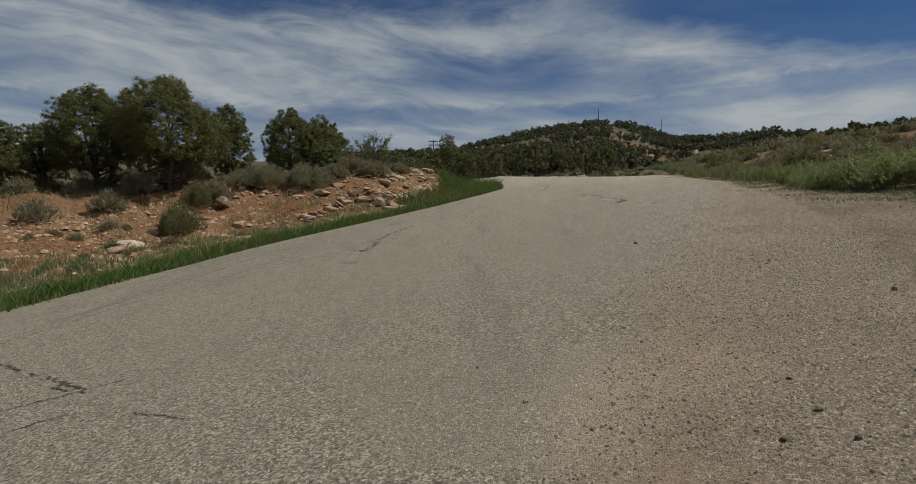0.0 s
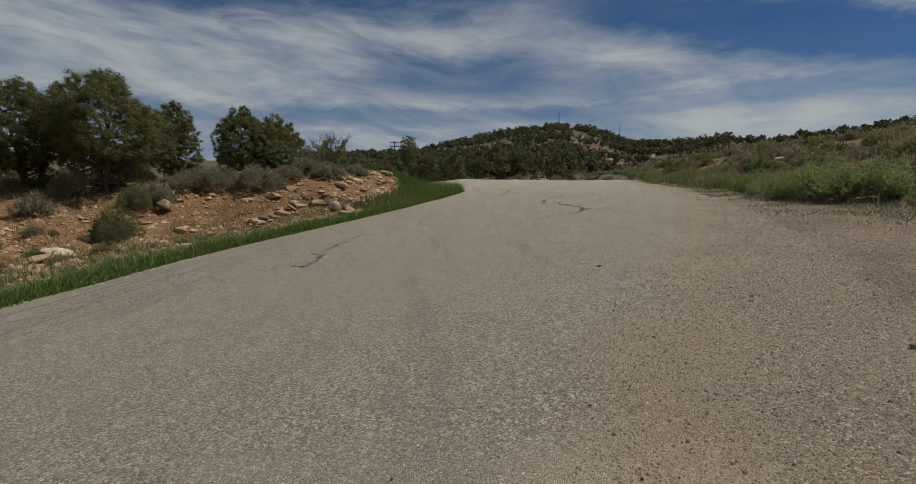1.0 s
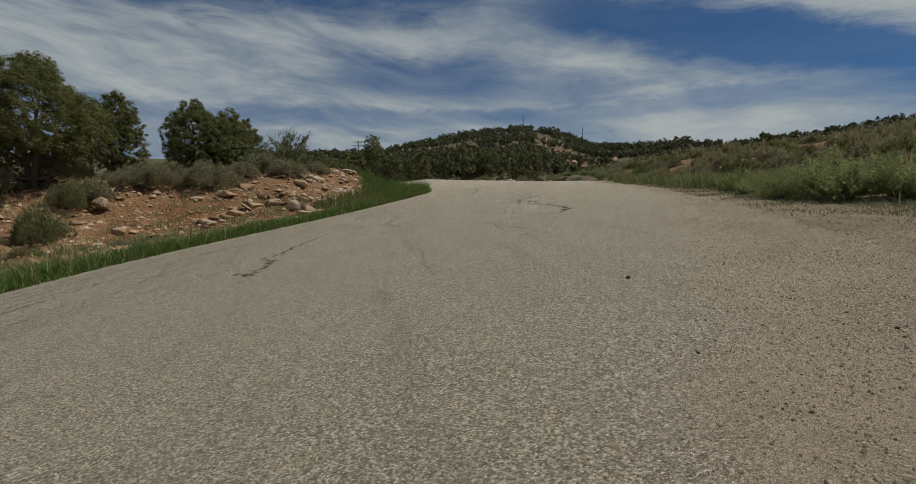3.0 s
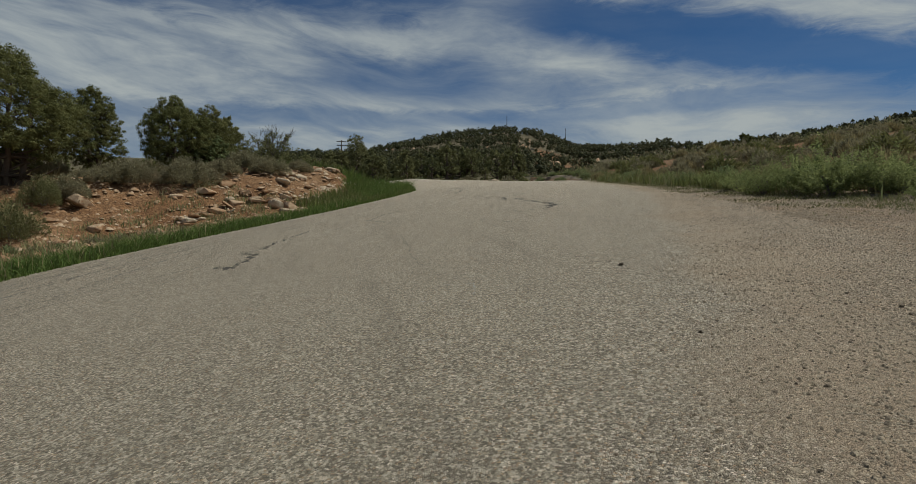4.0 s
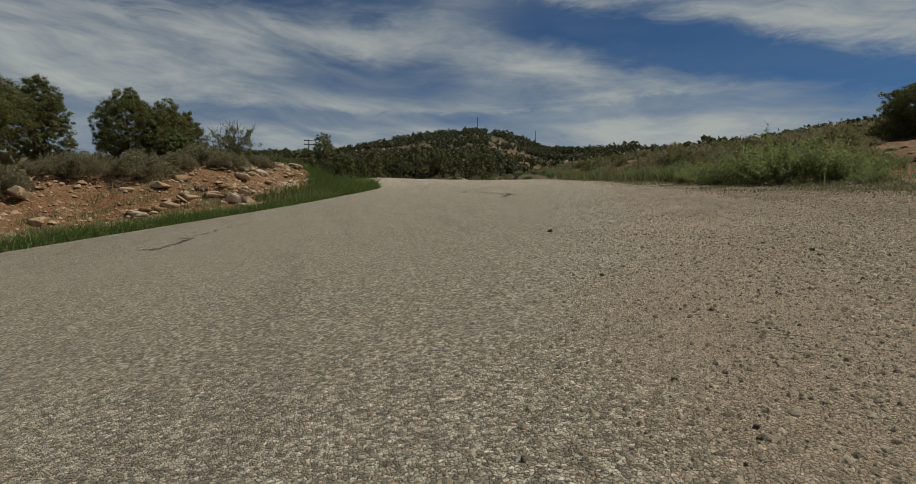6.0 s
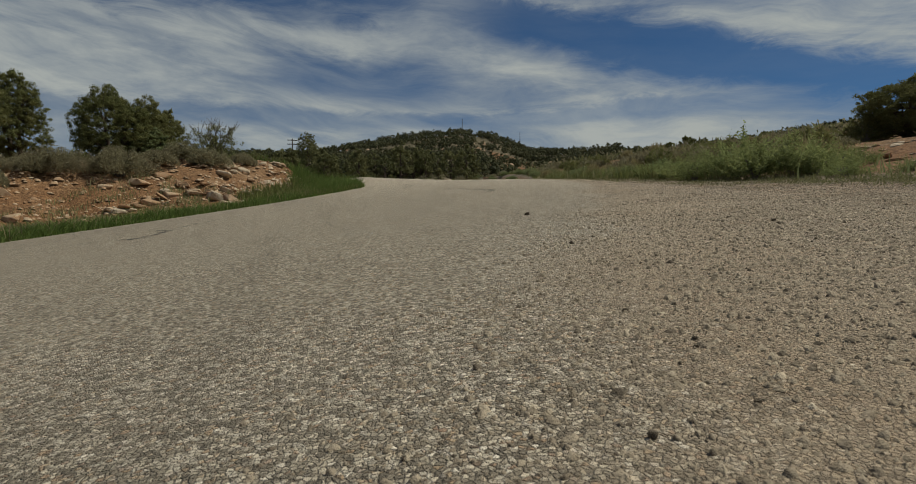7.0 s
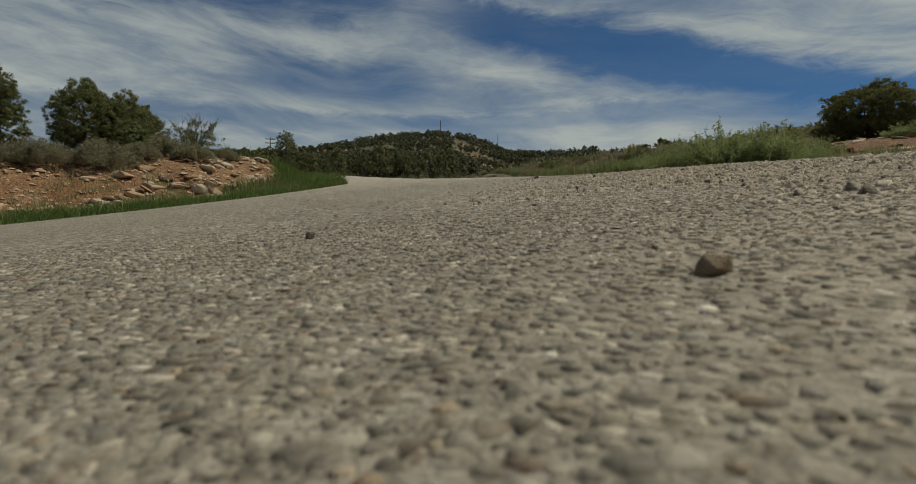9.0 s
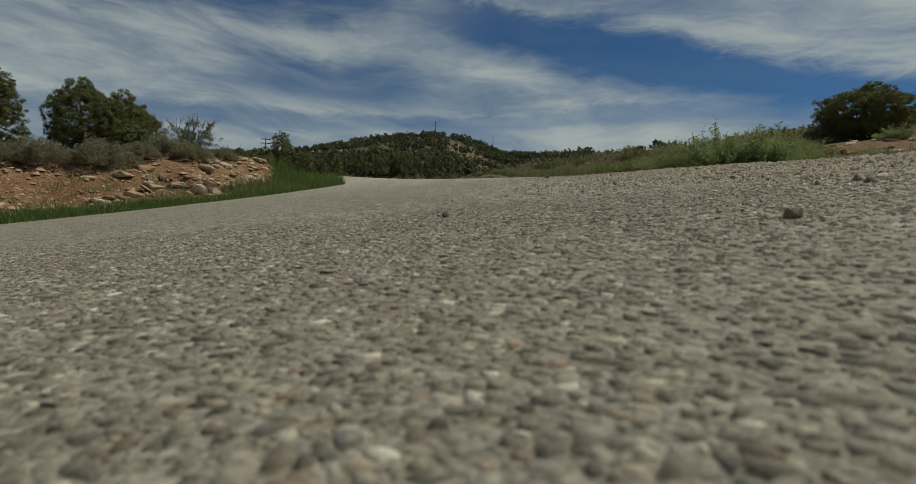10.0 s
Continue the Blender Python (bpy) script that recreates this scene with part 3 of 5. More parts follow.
def tube(path, radii, sides=6):
    """A tapered limb along a path: verts and quads."""
    path = [Vector(p) for p in path]
    verts, faces = [], []
    for i, p in enumerate(path):
        d = (path[min(i + 1, len(path) - 1)] - path[max(i - 1, 0)]).normalized()
        a = d.orthogonal().normalized()
        b = d.cross(a)
        for k in range(sides):
            t = 2 * math.pi * k / sides
            verts.append(p + (a * math.cos(t) + b * math.sin(t)) * radii[i])
        if i:
            for k in range(sides):
                n = (k + 1) % sides
                faces.append(((i - 1) * sides + k, (i - 1) * sides + n, i * sides + n, i * sides + k))
    return [tuple(v) for v in verts], faces


def joined(pieces):
    verts, faces, n = [], [], 0
    for v, f in pieces:
        verts += list(v)
        faces += [tuple(i + n for i in q) for q in f]
        n += len(v)
    return verts, faces


def tree_meshes(seed, height, width, leaves, low=0.25, stems=3, size=0.13, count=300, peak=0.55, mat=None):
    """Trunk and crown of a juniper or pinyon: an uneven crown of many clumps on forking limbs."""
    rng = np.random.default_rng(seed)
    count, leaves = count * 2, leaves // 2
    limbs, ends = [], []
    for s in range(stems):
        turn = 2 * math.pi * (s + rng.uniform(-0.3, 0.3)) / stems
        lean = width * 0.20 * (0 if stems == 1 else 1)
        base = np.array([math.cos(turn), math.sin(turn), 0]) * 0.09 * height * (stems > 1) * 0.4
        p, path, rad = base + np.array([0, 0, -0.25]), [], []
        r0 = 0.045 * height / math.sqrt(stems) + 0.04
        steps = 7
        for i in range(steps):
            path.append(p.copy())
            rad.append(r0 * (1 - 0.8 * i / (steps - 1)))
            p = p + np.array([math.cos(turn) * lean / steps + rng.normal() * 0.07 * width / 4, math.sin(turn) * lean / steps + rng.normal() * 0.07 * width / 4, height * 0.82 / (steps - 1)])
        limbs.append(tube(path, rad, 7))
        for i in range(1, steps):
            for b in range(4):
                t = rng.uniform(0, 2 * math.pi)
                hgt = path[i][2] / height
                reach = width * 0.5 * math.sqrt(max(0.05, 1 - ((hgt - peak * 0.9) / 0.75) ** 2)) * rng.uniform(0.4, 0.8)
                tip = path[i] + np.array([math.cos(t) * reach, math.sin(t) * reach, rng.uniform(-0.02, 0.14) * height])
                mid = (path[i] + tip) / 2 + np.array([0, 0, rng.uniform(-0.08, 0.02) * height])
                limbs.append(tube([path[i], mid, tip], [rad[i] * 0.55, rad[i] * 0.32, 0.012], 5))
                ends += [tip, (mid + tip) / 2]
    ends = np.array(ends)
    # clumps: on the limb ends and over an uneven shell
    shell = rng.normal(size=(count, 3))
    shell /= np.linalg.norm(shell, axis=1)[:, None]
    lobes = rng.normal(size=(13, 3))
    lobes /= np.linalg.norm(lobes, axis=1)[:, None]
    bulge = 0.72 + 0.33 * smooth_step((shell @ lobes.T).max(1), 0.72, 0.97)
    bulge *= rng.uniform(0.35, 1.0, count) ** 0.5
    mid_h = height * (low + 1) / 2
    c = shell * bulge[:, None] * np.array([width / 2, width / 2, height * (1 - low) / 2]) + np.array([0, 0, mid_h])
    taper = np.clip((c[:, 2] / height - peak) / (1 - peak), 0, 1)
    c[:, :2] *= (1 - 0.35 * taper)[:, None]
    c[:, :2] *= (1 + 0.45 * np.clip((0.48 - c[:, 2] / height) / 0.48, 0, 1))[:, None]
    c = np.concatenate([c[c[:, 2] > low * height * 0.55], ends[ends[:, 2] > low * height * 0.8]])
    rad = rng.uniform(0.024, 0.055, len(c)) * (height + width) / 2
    c[:, 2] *= height / (c[:, 2] + rad * 0.8).max()
    c[:, :2] *= width / 2 / np.percentile(np.hypot(c[:, 0], c[:, 1]) + rad, 96)
    far_out = np.hypot(c[:, 0], c[:, 1]) + rad
    c[:, :2] *= np.minimum(1, width * 0.52 / far_out)[:, None]
    # no clump stands off by itself
    close = (np.linalg.norm(c[:, None] - c[None], axis=2) < 0.10 * (height + width) / 2).sum(1) > 3
    c, rad = c[close], rad[close]
    lv, lf = tufts(rng, c, rad, leaves, size, 0.75, 0.35, True)
    # each clump's dense middle
    oct_v = np.array([[1, 0, 0], [0, 1, 0], [-1, 0, 0], [0, -1, 0], [0, 0, 1], [0, 0, -1]], float)
    oct_f = np.array([[0, 1, 4, 4], [1, 2, 4, 4], [2, 3, 4, 4], [3, 0, 4, 4], [1, 0, 5, 5], [2, 1, 5, 5], [3, 2, 5, 5], [0, 3, 5, 5]])
    cv = c[:, None, :] + oct_v[None] * (rad * 0.36)[:, None, None] * rng.uniform(0.7, 1.2, (len(c), 6, 1)) * np.array([1, 1, 0.7])
    cf = np.arange(len(c))[:, None, None] * 6 + oct_f[None]
    lf = np.concatenate([lf, cf.reshape(-1, 4)[:, :3] + len(lv)])
    lv = np.concatenate([lv, cv.reshape(-1, 3)])
    tv, tf = joined(limbs)
    tv = [(x * 0.86, y * 0.86, z * 0.9) for x, y, z in tv]
    return mesh_of("trunk", tv, tf, M_BARK, True), array_mesh("crown", lv, lf, mat or M_PINE)


def set_tree(meshes, x, y, label, turn=0.0, scale=1.0, group="", name="tree", z=None, lean=0.0):
    z = ground_z(x, y) if z is None else z
    root = thing(name, pose(x, y, z, lean, 0, turn) @ Matrix.Scale(scale, 4), label, "tree", group)
    part("trunk", meshes[0], root)
    part("crown", meshes[1], root)
    return root



# pinyons and junipers on the bank
BANK_TREES = "pinyons and junipers on the bank"
set_tree(tree_meshes(11, 6.95, 7.4, 160, 0.12, 4, 0.062, 640, 0.55), -17.0, 31.9, "large dark green pinyon with forked trunk on the bank", 40, 1, BANK_TREES)
set_tree(tree_meshes(12, 6.5, 6.0, 160, 0.16, 3, 0.062, 560, 0.62), -21.7, 32.8, "tall rounded dark pinyon beside the largest tree", 10, 1, BANK_TREES)
set_tree(tree_meshes(13, 4.2, 3.8, 160, 0.25, 3, 0.062, 228, 0.55, M_JUNIPER), -25.6, 33.5, "small olive juniper behind the pinyons", 80, 1, BANK_TREES)
set_tree(tree_meshes(14, 4.7, 4.8, 160, 0.15, 3, 0.062, 370, 0.5, M_JUNIPER), -26.4, 30.1, "broad olive juniper on red earth", 200, 1, BANK_TREES)
set_tree(tree_meshes(15, 5.9, 3.9, 160, 0.03, 2, 0.062, 370, 0.45), -17.2, 40.5, "narrow upright pinyon behind the bank", 130, 1, BANK_TREES)
set_tree(tree_meshes(16, 6.4, 6.0, 160, 0.03, 3, 0.062, 600, 0.5), -15.0, 49.6, "broad dark green pinyon above the sagebrush", 20, 1, BANK_TREES)
set_tree(tree_meshes(17, 5.9, 5.9, 160, 0.03, 3, 0.062, 460, 0.5, M_JUNIPER), -13.0, 51.6, "rounded juniper above the sagebrush", 300, 1, BANK_TREES)
set_tree(tree_meshes(18, 3.2, 3.4, 90, 0.1, 3, 0.1, 190, 0.4, M_WEED), -12.4, 49.6, "low bright green young oak below the juniper", 0, 1, BANK_TREES)
# the lone juniper on the inner slope
set_tree(tree_meshes(19, 3.95, 5.9, 180, 0.06, 5, 0.058, 560, 0.68, M_JUNIPER), 35.2, 27.7, "broad flat-topped juniper alone on the slope", 60)


# small trees on the inner ridge
RIDGE = tree_meshes(21, 2.5, 2.4, 50, 0.12, 2, 0.12, 110, 0.55)
for x, y, k, turn in ((42.5, 57.8, 1.0, 0), (44.2, 57.0, 0.8, 120), (40.9, 59.1, 0.8, 220), (48.5, 52.5, 0.7, 300)):
    set_tree(RIDGE, x, y, "small rounded juniper on the inner ridge", turn, k, "junipers on the inner ridge")


def bare_tree(x, y):
    """A sparse, half dead tree: bare forked branches with few leaves."""
    rng = np.random.default_rng(31)
    limbs, tips = [], []

    def grow(p, d, length, r, depth):
        q = p + d * length
        mid = (p + q) / 2 + rng.normal(size=3) * length * 0.06
        limbs.append(tube([p, mid, q], [r, r * 0.8, r * 0.6], 5))
        tips.append(q)
        if depth:
            for _ in range(3):
                n = d + rng.normal(size=3) * 0.48 + np.array([0.0, 0, 0.12])
                grow(q, n / np.linalg.norm(n), length * rng.uniform(0.6, 0.85), r * 0.6, depth - 1)

    for k in range(4):
        t = k * 1.6 + 0.4
        d = np.array([math.cos(t) * 0.5, math.sin(t) * 0.5, 1.0])
        grow(np.array([0, 0, -0.2]), d / np.linalg.norm(d), 1.7, 0.07, 3)
    v, f = joined(limbs)
    tips = np.array(tips)
    tips = np.concatenate([tips[tips[:, 2] < 3.1], rng.normal(size=(90, 3)) * np.array([0.8, 0.8, 0.55]) + np.array([0.3, 0, 1.5])])
    tv, tf = tufts(rng, tips, np.full(len(tips), 0.26), 30, 0.10, 0.8, 0.3, True)
    root = thing("bare_tree", pose(x, y, ground_z(x, y)), "half dead tree with bare grey branches and few leaves", "tree")
    part("trunk", mesh_of("trunk", v, f, M_GREYWOOD), root, "bare grey forked wood")
    part("crown", array_mesh("crown", tv, tf, M_OLIVE), root, "sparse green leaves")


bare_tree(-8.4, 52.3)

# woods beyond the crest: whole trees in front, the far ones joined
WOODS = [tree_meshes(40 + i, 5.5 + 0.5 * (i % 3), 4.2 + 0.5 * (i % 2), 34, 0.06, 1, 0.26, 90, 0.5, M_WOODS) for i in range(5)]
rng_woods = random.Random(8)
for i in range(130):
    a = radians(rng_woods.uniform(-15, 16) if i < 95 else rng_woods.uniform(-62, -12))
    r = rng_woods.uniform(92, 150) if i < 95 else rng_woods.uniform(62, 130)
    if i < 95 and a > radians(6):
        r += 8
    set_tree(WOODS[i % 5], r * math.sin(a), r * math.cos(a), "dark pinyon in the woods beyond the crest", rng_woods.uniform(0, 360), rng_woods.choice([0.65, 0.8, 1.0, 1.2, 1.5]) if r < 118 else rng_woods.uniform(0.85, 1.45 if a < radians(2) else 1.2), "woods beyond the crest")
PINE_Z = ground_z(-1.9, 108)
set_tree(tree_meshes(58, 19.2 - PINE_Z, 5.6, 60, 0.1, 1, 0.16, 210, 0.4, M_WOODS), -1.9, 108, "tall pointed pine standing out of the woods", 15, 1.0, "woods beyond the crest")
set_tree(tree_meshes(59, 17.4 - ground_z(-17.5, 104), 4.2, 60, 0.1, 1, 0.16, 150, 0.4, M_WOODS), -17.5, 104, "tall pointed pine standing out of the woods", 80, 1.0, "woods beyond the crest")


def far_woods():
    """The wooded hills: many little trees in one mesh."""
    rng = np.random.default_rng(77)
    n = 9200
    a = np.where(rng.random(n) < 0.62, rng.uniform(-14, 27, n), rng.uniform(20, 66, n))
    t = rng.random(n) ** 0.8
    sky_r = np.interp(a, SKY_AZ, SKY_R)
    start = np.where(a > 24, 115, 125)
    r = start + (sky_r + 12 - start) * t
    x, y = r * np.sin(np.radians(a)), r * np.cos(np.radians(a))
    bare = rough(x, y, 13, 6.0) + 0.6 * rough(x, y, 5, 2.0)
    thin = np.where(a > 23, 0.38, np.where((a > 17.8) & (a < 23.2) & (r < 250) & (r > 165), 0.55, 0.02))
    keep = (bare > thin) | ((r > sky_r - 22) & (rng.random(n) < 0.95))
    x, y, r = x[keep], y[keep], r[keep]
    z = land_z(x, y)
    h = rng.uniform(1.9, 4.4, len(x)) * np.where(np.interp(np.degrees(np.arctan2(x, y)), SKY_AZ, SKY_R) < 260, 0.8, 1.0)
    c, rad = [], []
    for k in range(4):
        up = (0.36, 0.56, 0.7, 0.86)[k]
        c.append(np.stack([x + rng.normal(size=len(x)) * h * 0.2, y + rng.normal(size=len(x)) * h * 0.2, z + h * up * rng.uniform(0.85, 1.0, len(x))], -1))
        rad.append(h * (0.32, 0.33, 0.28, 0.19)[k] * rng.uniform(0.7, 1.15, len(x)))
    c, rad = np.concatenate(c), np.concatenate(rad)
    v, f = tufts(rng, c, rad * 1.05, 17, 0.44, 0.85, 0.25, True)
    oct_v = np.array([[0.9, 0, -0.2], [0, 0.9, -0.2], [-0.9, 0, -0.2], [0, -0.9, -0.2], [0.3, 0.2, 0.8], [-0.3, -0.2, 0.8]], float)
    oct_f = np.array([[0, 1, 4], [1, 2, 5], [1, 5, 4], [2, 3, 5], [3, 0, 4], [3, 4, 5]])
    turn = rng.uniform(0, 6.28, (len(c), 1))
    ov = oct_v[None] * (rad * 0.75)[:, None, None] * rng.uniform(0.6, 1.2, (len(c), 6, 1))
    ov = np.stack([ov[:, :, 0] * np.cos(turn) - ov[:, :, 1] * np.sin(turn), ov[:, :, 0] * np.sin(turn) + ov[:, :, 1] * np.cos(turn), ov[:, :, 2]], -1) + c[:, None, :]
    of = (np.arange(len(c))[:, None, None] * 6 + oct_f[None]).reshape(-1, 3)
    f = np.concatenate([f, of + len(v)])
    v = np.concatenate([v, ov.reshape(-1, 3)])
    return tagged(new("far_woods", array_mesh("far_woods", v, f, M_HILL_SHADED)), "pinyon and juniper woods covering the hills, darkened for their own shade", "woods", kind="stuff")


far_woods()


def far_scrub():
    """Sagebrush too far off to tell apart, over the slopes beyond the crest."""
    rng = np.random.default_rng(88)
    n = 8600
    a = np.where(rng.random(n) < 0.5, rng.uniform(8, 66, n), rng.uniform(22, 52, n))
    r = 62 + 170 * rng.random(n) ** 1.25
    x, y = r * np.sin(np.radians(a)), r * np.cos(np.radians(a))
    keep = (rough(x, y, 7, 1.0) + 0.5 * rng.normal(size=n) > -0.35) & ((x > side_x(y) + 1.5) | (r > 80))
    x, y = x[keep], y[keep]
    size = rng.uniform(0.7, 1.8, len(x))
    c = np.stack([x, y, land_z(x, y) + size * 0.25], -1)
    for part_of, mat, name, label in ((rng.random(len(x)) < 0.6, M_SAGE, "far_sagebrush", "grey sagebrush over the far slopes"), (None, M_WOODS, "far_shrubs", "dark low shrubs over the far slopes")):
        pick = part_of if part_of is not None else ~chosen
        chosen = pick
        v, f = tufts(rng, c[pick], size[pick] * 0.55, 13, 0.34, 0.75)
        tagged(new(name, array_mesh(name, v, f, mat)), label, "scrub", kind="stuff")


far_scrub()


# ---- low plants ----
def shrub_mesh(seed, width, height, count, size, mat, upright=0.9, stiff=0.35, thin=1.0):
    """A rounded bush of many thin stems with small leaves."""
    rng = np.random.default_rng(seed)
    k = count
    t, u = rng.uniform(0, 2 * np.pi, k), np.sqrt(rng.random(k))
    lob = 1 + 0.22 * np.sin(t * 3 + seed) + 0.12 * np.sin(t * 7 + 2 * seed)
    top = np.sqrt(np.clip(1 - (u * 0.96) ** 2, 0, 1))
    h = rng.random(k) ** 0.55 * top * (1 + 0.18 * np.sin(t * 5 + u * 9 + seed))
    p = np.stack([np.cos(t) * u * lob * width / 2, np.sin(t) * u * lob * width / 2, h * height], -1)
    out = np.stack([np.cos(t) * u, np.sin(t) * u, np.full(k, upright)], -1) + rng.normal(size=(k, 3)) * stiff
    out /= np.linalg.norm(out, axis=1)[:, None]
    side = np.cross(out, rng.normal(size=(k, 3)))
    side /= np.linalg.norm(side, axis=1)[:, None] + 1e-9
    ln = (size * rng.uniform(0.6, 1.5, k))[:, None]
    wd = ln * rng.uniform(0.10, 0.22, k)[:, None] * thin
    tri = np.stack([p - out * ln * 0.5 + side * wd, p - out * ln * 0.5 - side * wd, p + out * ln * 0.7], 1)
    return array_mesh("foliage", tri.reshape(-1, 3), np.arange(k * 3).reshape(-1, 3), mat)


def stem_mesh(seed, width, height):
    rng = np.random.default_rng(seed)
    pieces = []
    for _ in range(11):
        t, u = rng.uniform(0, 6.28), rng.uniform(0.2, 0.8)
        tip = np.array([math.cos(t) * u * width / 2, math.sin(t) * u * width / 2, height * rng.uniform(0.5, 0.85)])
        pieces.append(tube([(0, 0, -0.1), tip * np.array([0.5, 0.5, 0.6]), tip], [0.022, 0.014, 0.005], 4))
    return mesh_of("woody_base", *joined(pieces), M_GREYWOOD)


def set_shrub(kinds, i, x, y, size, label, group, name="sagebrush", turn=0.0, tall=1.0):
    f, s = kinds[i % len(kinds)]
    root = thing(name, pose(x, y, ground_z(x, y) - 0.03, 0, 0, turn) @ Matrix.Diagonal((size, size, size * tall, 1)), label, "bush", group)
    part("woody_base", s, root)
    part("foliage", f, root)
    return root


def shrub_kinds(seed, count, number, height, leaf, mat, upright=0.9, stiff=0.35, thin=1.0):
    return [(shrub_mesh(seed + i, 1.0, height, number, leaf, mat, upright, stiff, thin), stem_mesh(seed + i, 1.0, height * 0.9)) for i in range(count)]


SAGE = shrub_kinds(60, 3, 9000, 0.62, 0.045, M_SAGE, 0.8, 0.7)
DARK_SAGE = shrub_kinds(70, 2, 9000, 0.72, 0.042, M_OLIVE, 0.8, 0.7)
DRY = shrub_kinds(90, 3, 1300, 0.62, 0.17, M_STRAW, 2.0, 0.4, 0.45)
FAR_SAGE = shrub_kinds(160, 3, 900, 0.62, 0.11, M_SAGE, 0.9, 0.5)
FAR_DARK = shrub_kinds(170, 2, 900, 0.66, 0.11, M_JUNIPER, 0.9, 0.6)
FAR_GREEN = shrub_kinds(180, 2, 900, 0.62, 0.11, M_WEED, 1.3, 0.5)



def leafy_mesh(seed, stems, leaves, leaf, mat):
    """A tall weed bush one metre wide and high: many leaning stems with narrow leaves along them."""
    rng = np.random.default_rng(seed)
    t, u = rng.uniform(0, 2 * np.pi, stems), np.sqrt(rng.random(stems))
    lob = 1 + 0.2 * np.sin(t * 3 + seed)
    tall = (1 - 0.62 * u ** 1.6) * rng.uniform(0.5, 1.0, stems) * (1 + 0.15 * np.sin(t * 4 + seed))
    foot = np.stack([np.cos(t) * u * 0.22, np.sin(t) * u * 0.22, np.zeros(stems)], -1)
    tip = np.stack([np.cos(t) * u * 0.5 * lob, np.sin(t) * u * 0.5 * lob, tall], -1)
    a = np.repeat(np.arange(stems), leaves)
    k = len(a)
    f = rng.uniform(0.12, 1.0, k) ** 0.8
    p = foot[a] * (1 - f)[:, None] + tip[a] * f[:, None] + rng.normal(size=(k, 3)) * 0.028 * (1.25 - f)[:, None]
    p[:, 2] = foot[a, 2] + tip[a, 2] * f ** 0.85
    out = rng.normal(size=(k, 3)) * 0.75 + np.array([0, 0, 0.75])
    out /= np.linalg.norm(out, axis=1)[:, None]
    side = np.cross(out, rng.normal(size=(k, 3)))
    side /= np.linalg.norm(side, axis=1)[:, None] + 1e-9
    ln = (leaf * rng.uniform(0.5, 1.3, k) * (1.15 - 0.5 * f))[:, None]
    wd = ln * rng.uniform(0.11, 0.2, k)[:, None]
    quad = np.stack([p, p + out * ln * 0.5 + side * wd, p + out * ln, p + out * ln * 0.5 - side * wd], 1)
    # thin seed heads that reach out above
    m = stems // 3
    b = rng.integers(0, stems, m)
    top = tip[b] + np.stack([rng.normal(size=m) * 0.03, rng.normal(size=m) * 0.03, rng.uniform(0.03, 0.11, m)], -1)
    w = rng.normal(size=(m, 3)) * 0.004
    stalk = np.stack([tip[b] - w, tip[b] + w, top + w * 0.4, top - w * 0.4], 1)
    return array_mesh("foliage", np.concatenate([quad, stalk]).reshape(-1, 3), np.arange((k + m) * 4).reshape(-1, 4), mat)


LEAFY = [(leafy_mesh(200 + i, 74, 74, 0.062, M_LEAFY), stem_mesh(200 + i, 0.5, 0.5)) for i in range(4)]
BUSHY = [(leafy_mesh(210 + i, 90, 62, 0.05, M_BUSHY), stem_mesh(210 + i, 0.5, 0.5)) for i in range(2)]

SAGE_GROUP = "sagebrush on the bank"
for i, (x, y, size, tall) in enumerate([(-14.3, 31.6, 2.5, 0.95), (-12.4, 33.9, 2.9, 0.95), (-9.9, 35.2, 3.5, 0.9), (-7.9, 39.8, 2.5, 0.9), (-6.3, 39.3, 2.8, 0.8), (-4.7, 42.4, 2.2, 0.8), (-8.6, 37.2, 2.3, 0.8), (-14.0, 34.2, 2.0, 0.8),
                                        (-18.2, 30.6, 2.1, 0.9), (-11.2, 38.6, 1.9, 0.7), (-9.6, 41.2, 2.0, 0.7), (-15.8, 36.4, 1.7, 0.7)]):
    set_shrub(SAGE, i, x, y, size * 0.88, "grey-brown sagebrush growing along the top of the bank", SAGE_GROUP, turn=i * 47, tall=tall * 0.85)
set_shrub(DARK_SAGE, 0, -13.7, 26.4, 1.95, "rounded olive bush on the bare red bank", SAGE_GROUP, "round_bush", 20, 1.05)
set_shrub(DARK_SAGE, 1, -14.5, 30.0, 1.6, "rounded dark olive bush on the rocky bank", SAGE_GROUP, "round_bush", 90, 1.1)
rng_low = random.Random(21)
for i in range(110):
    x, y = rng_low.uniform(-40, -13), rng_low.uniform(22, 46)
    e, foot = from_edge(np.array([x]), np.array([y]))
    if e[0] < 13 or math.hypot(x + 13.7, y - 26.4) < 2.5:
        continue
    kind = rng_low.choice([FAR_SAGE, FAR_SAGE, DRY, FAR_DARK])
    set_shrub(kind, i, x, y, rng_low.uniform(0.7, 1.9), "dry grass clump on red earth" if kind is DRY else "low grey sagebrush on red earth", "scrub under the pinyons", "grass_clump" if kind is DRY else "sagebrush", i * 31)

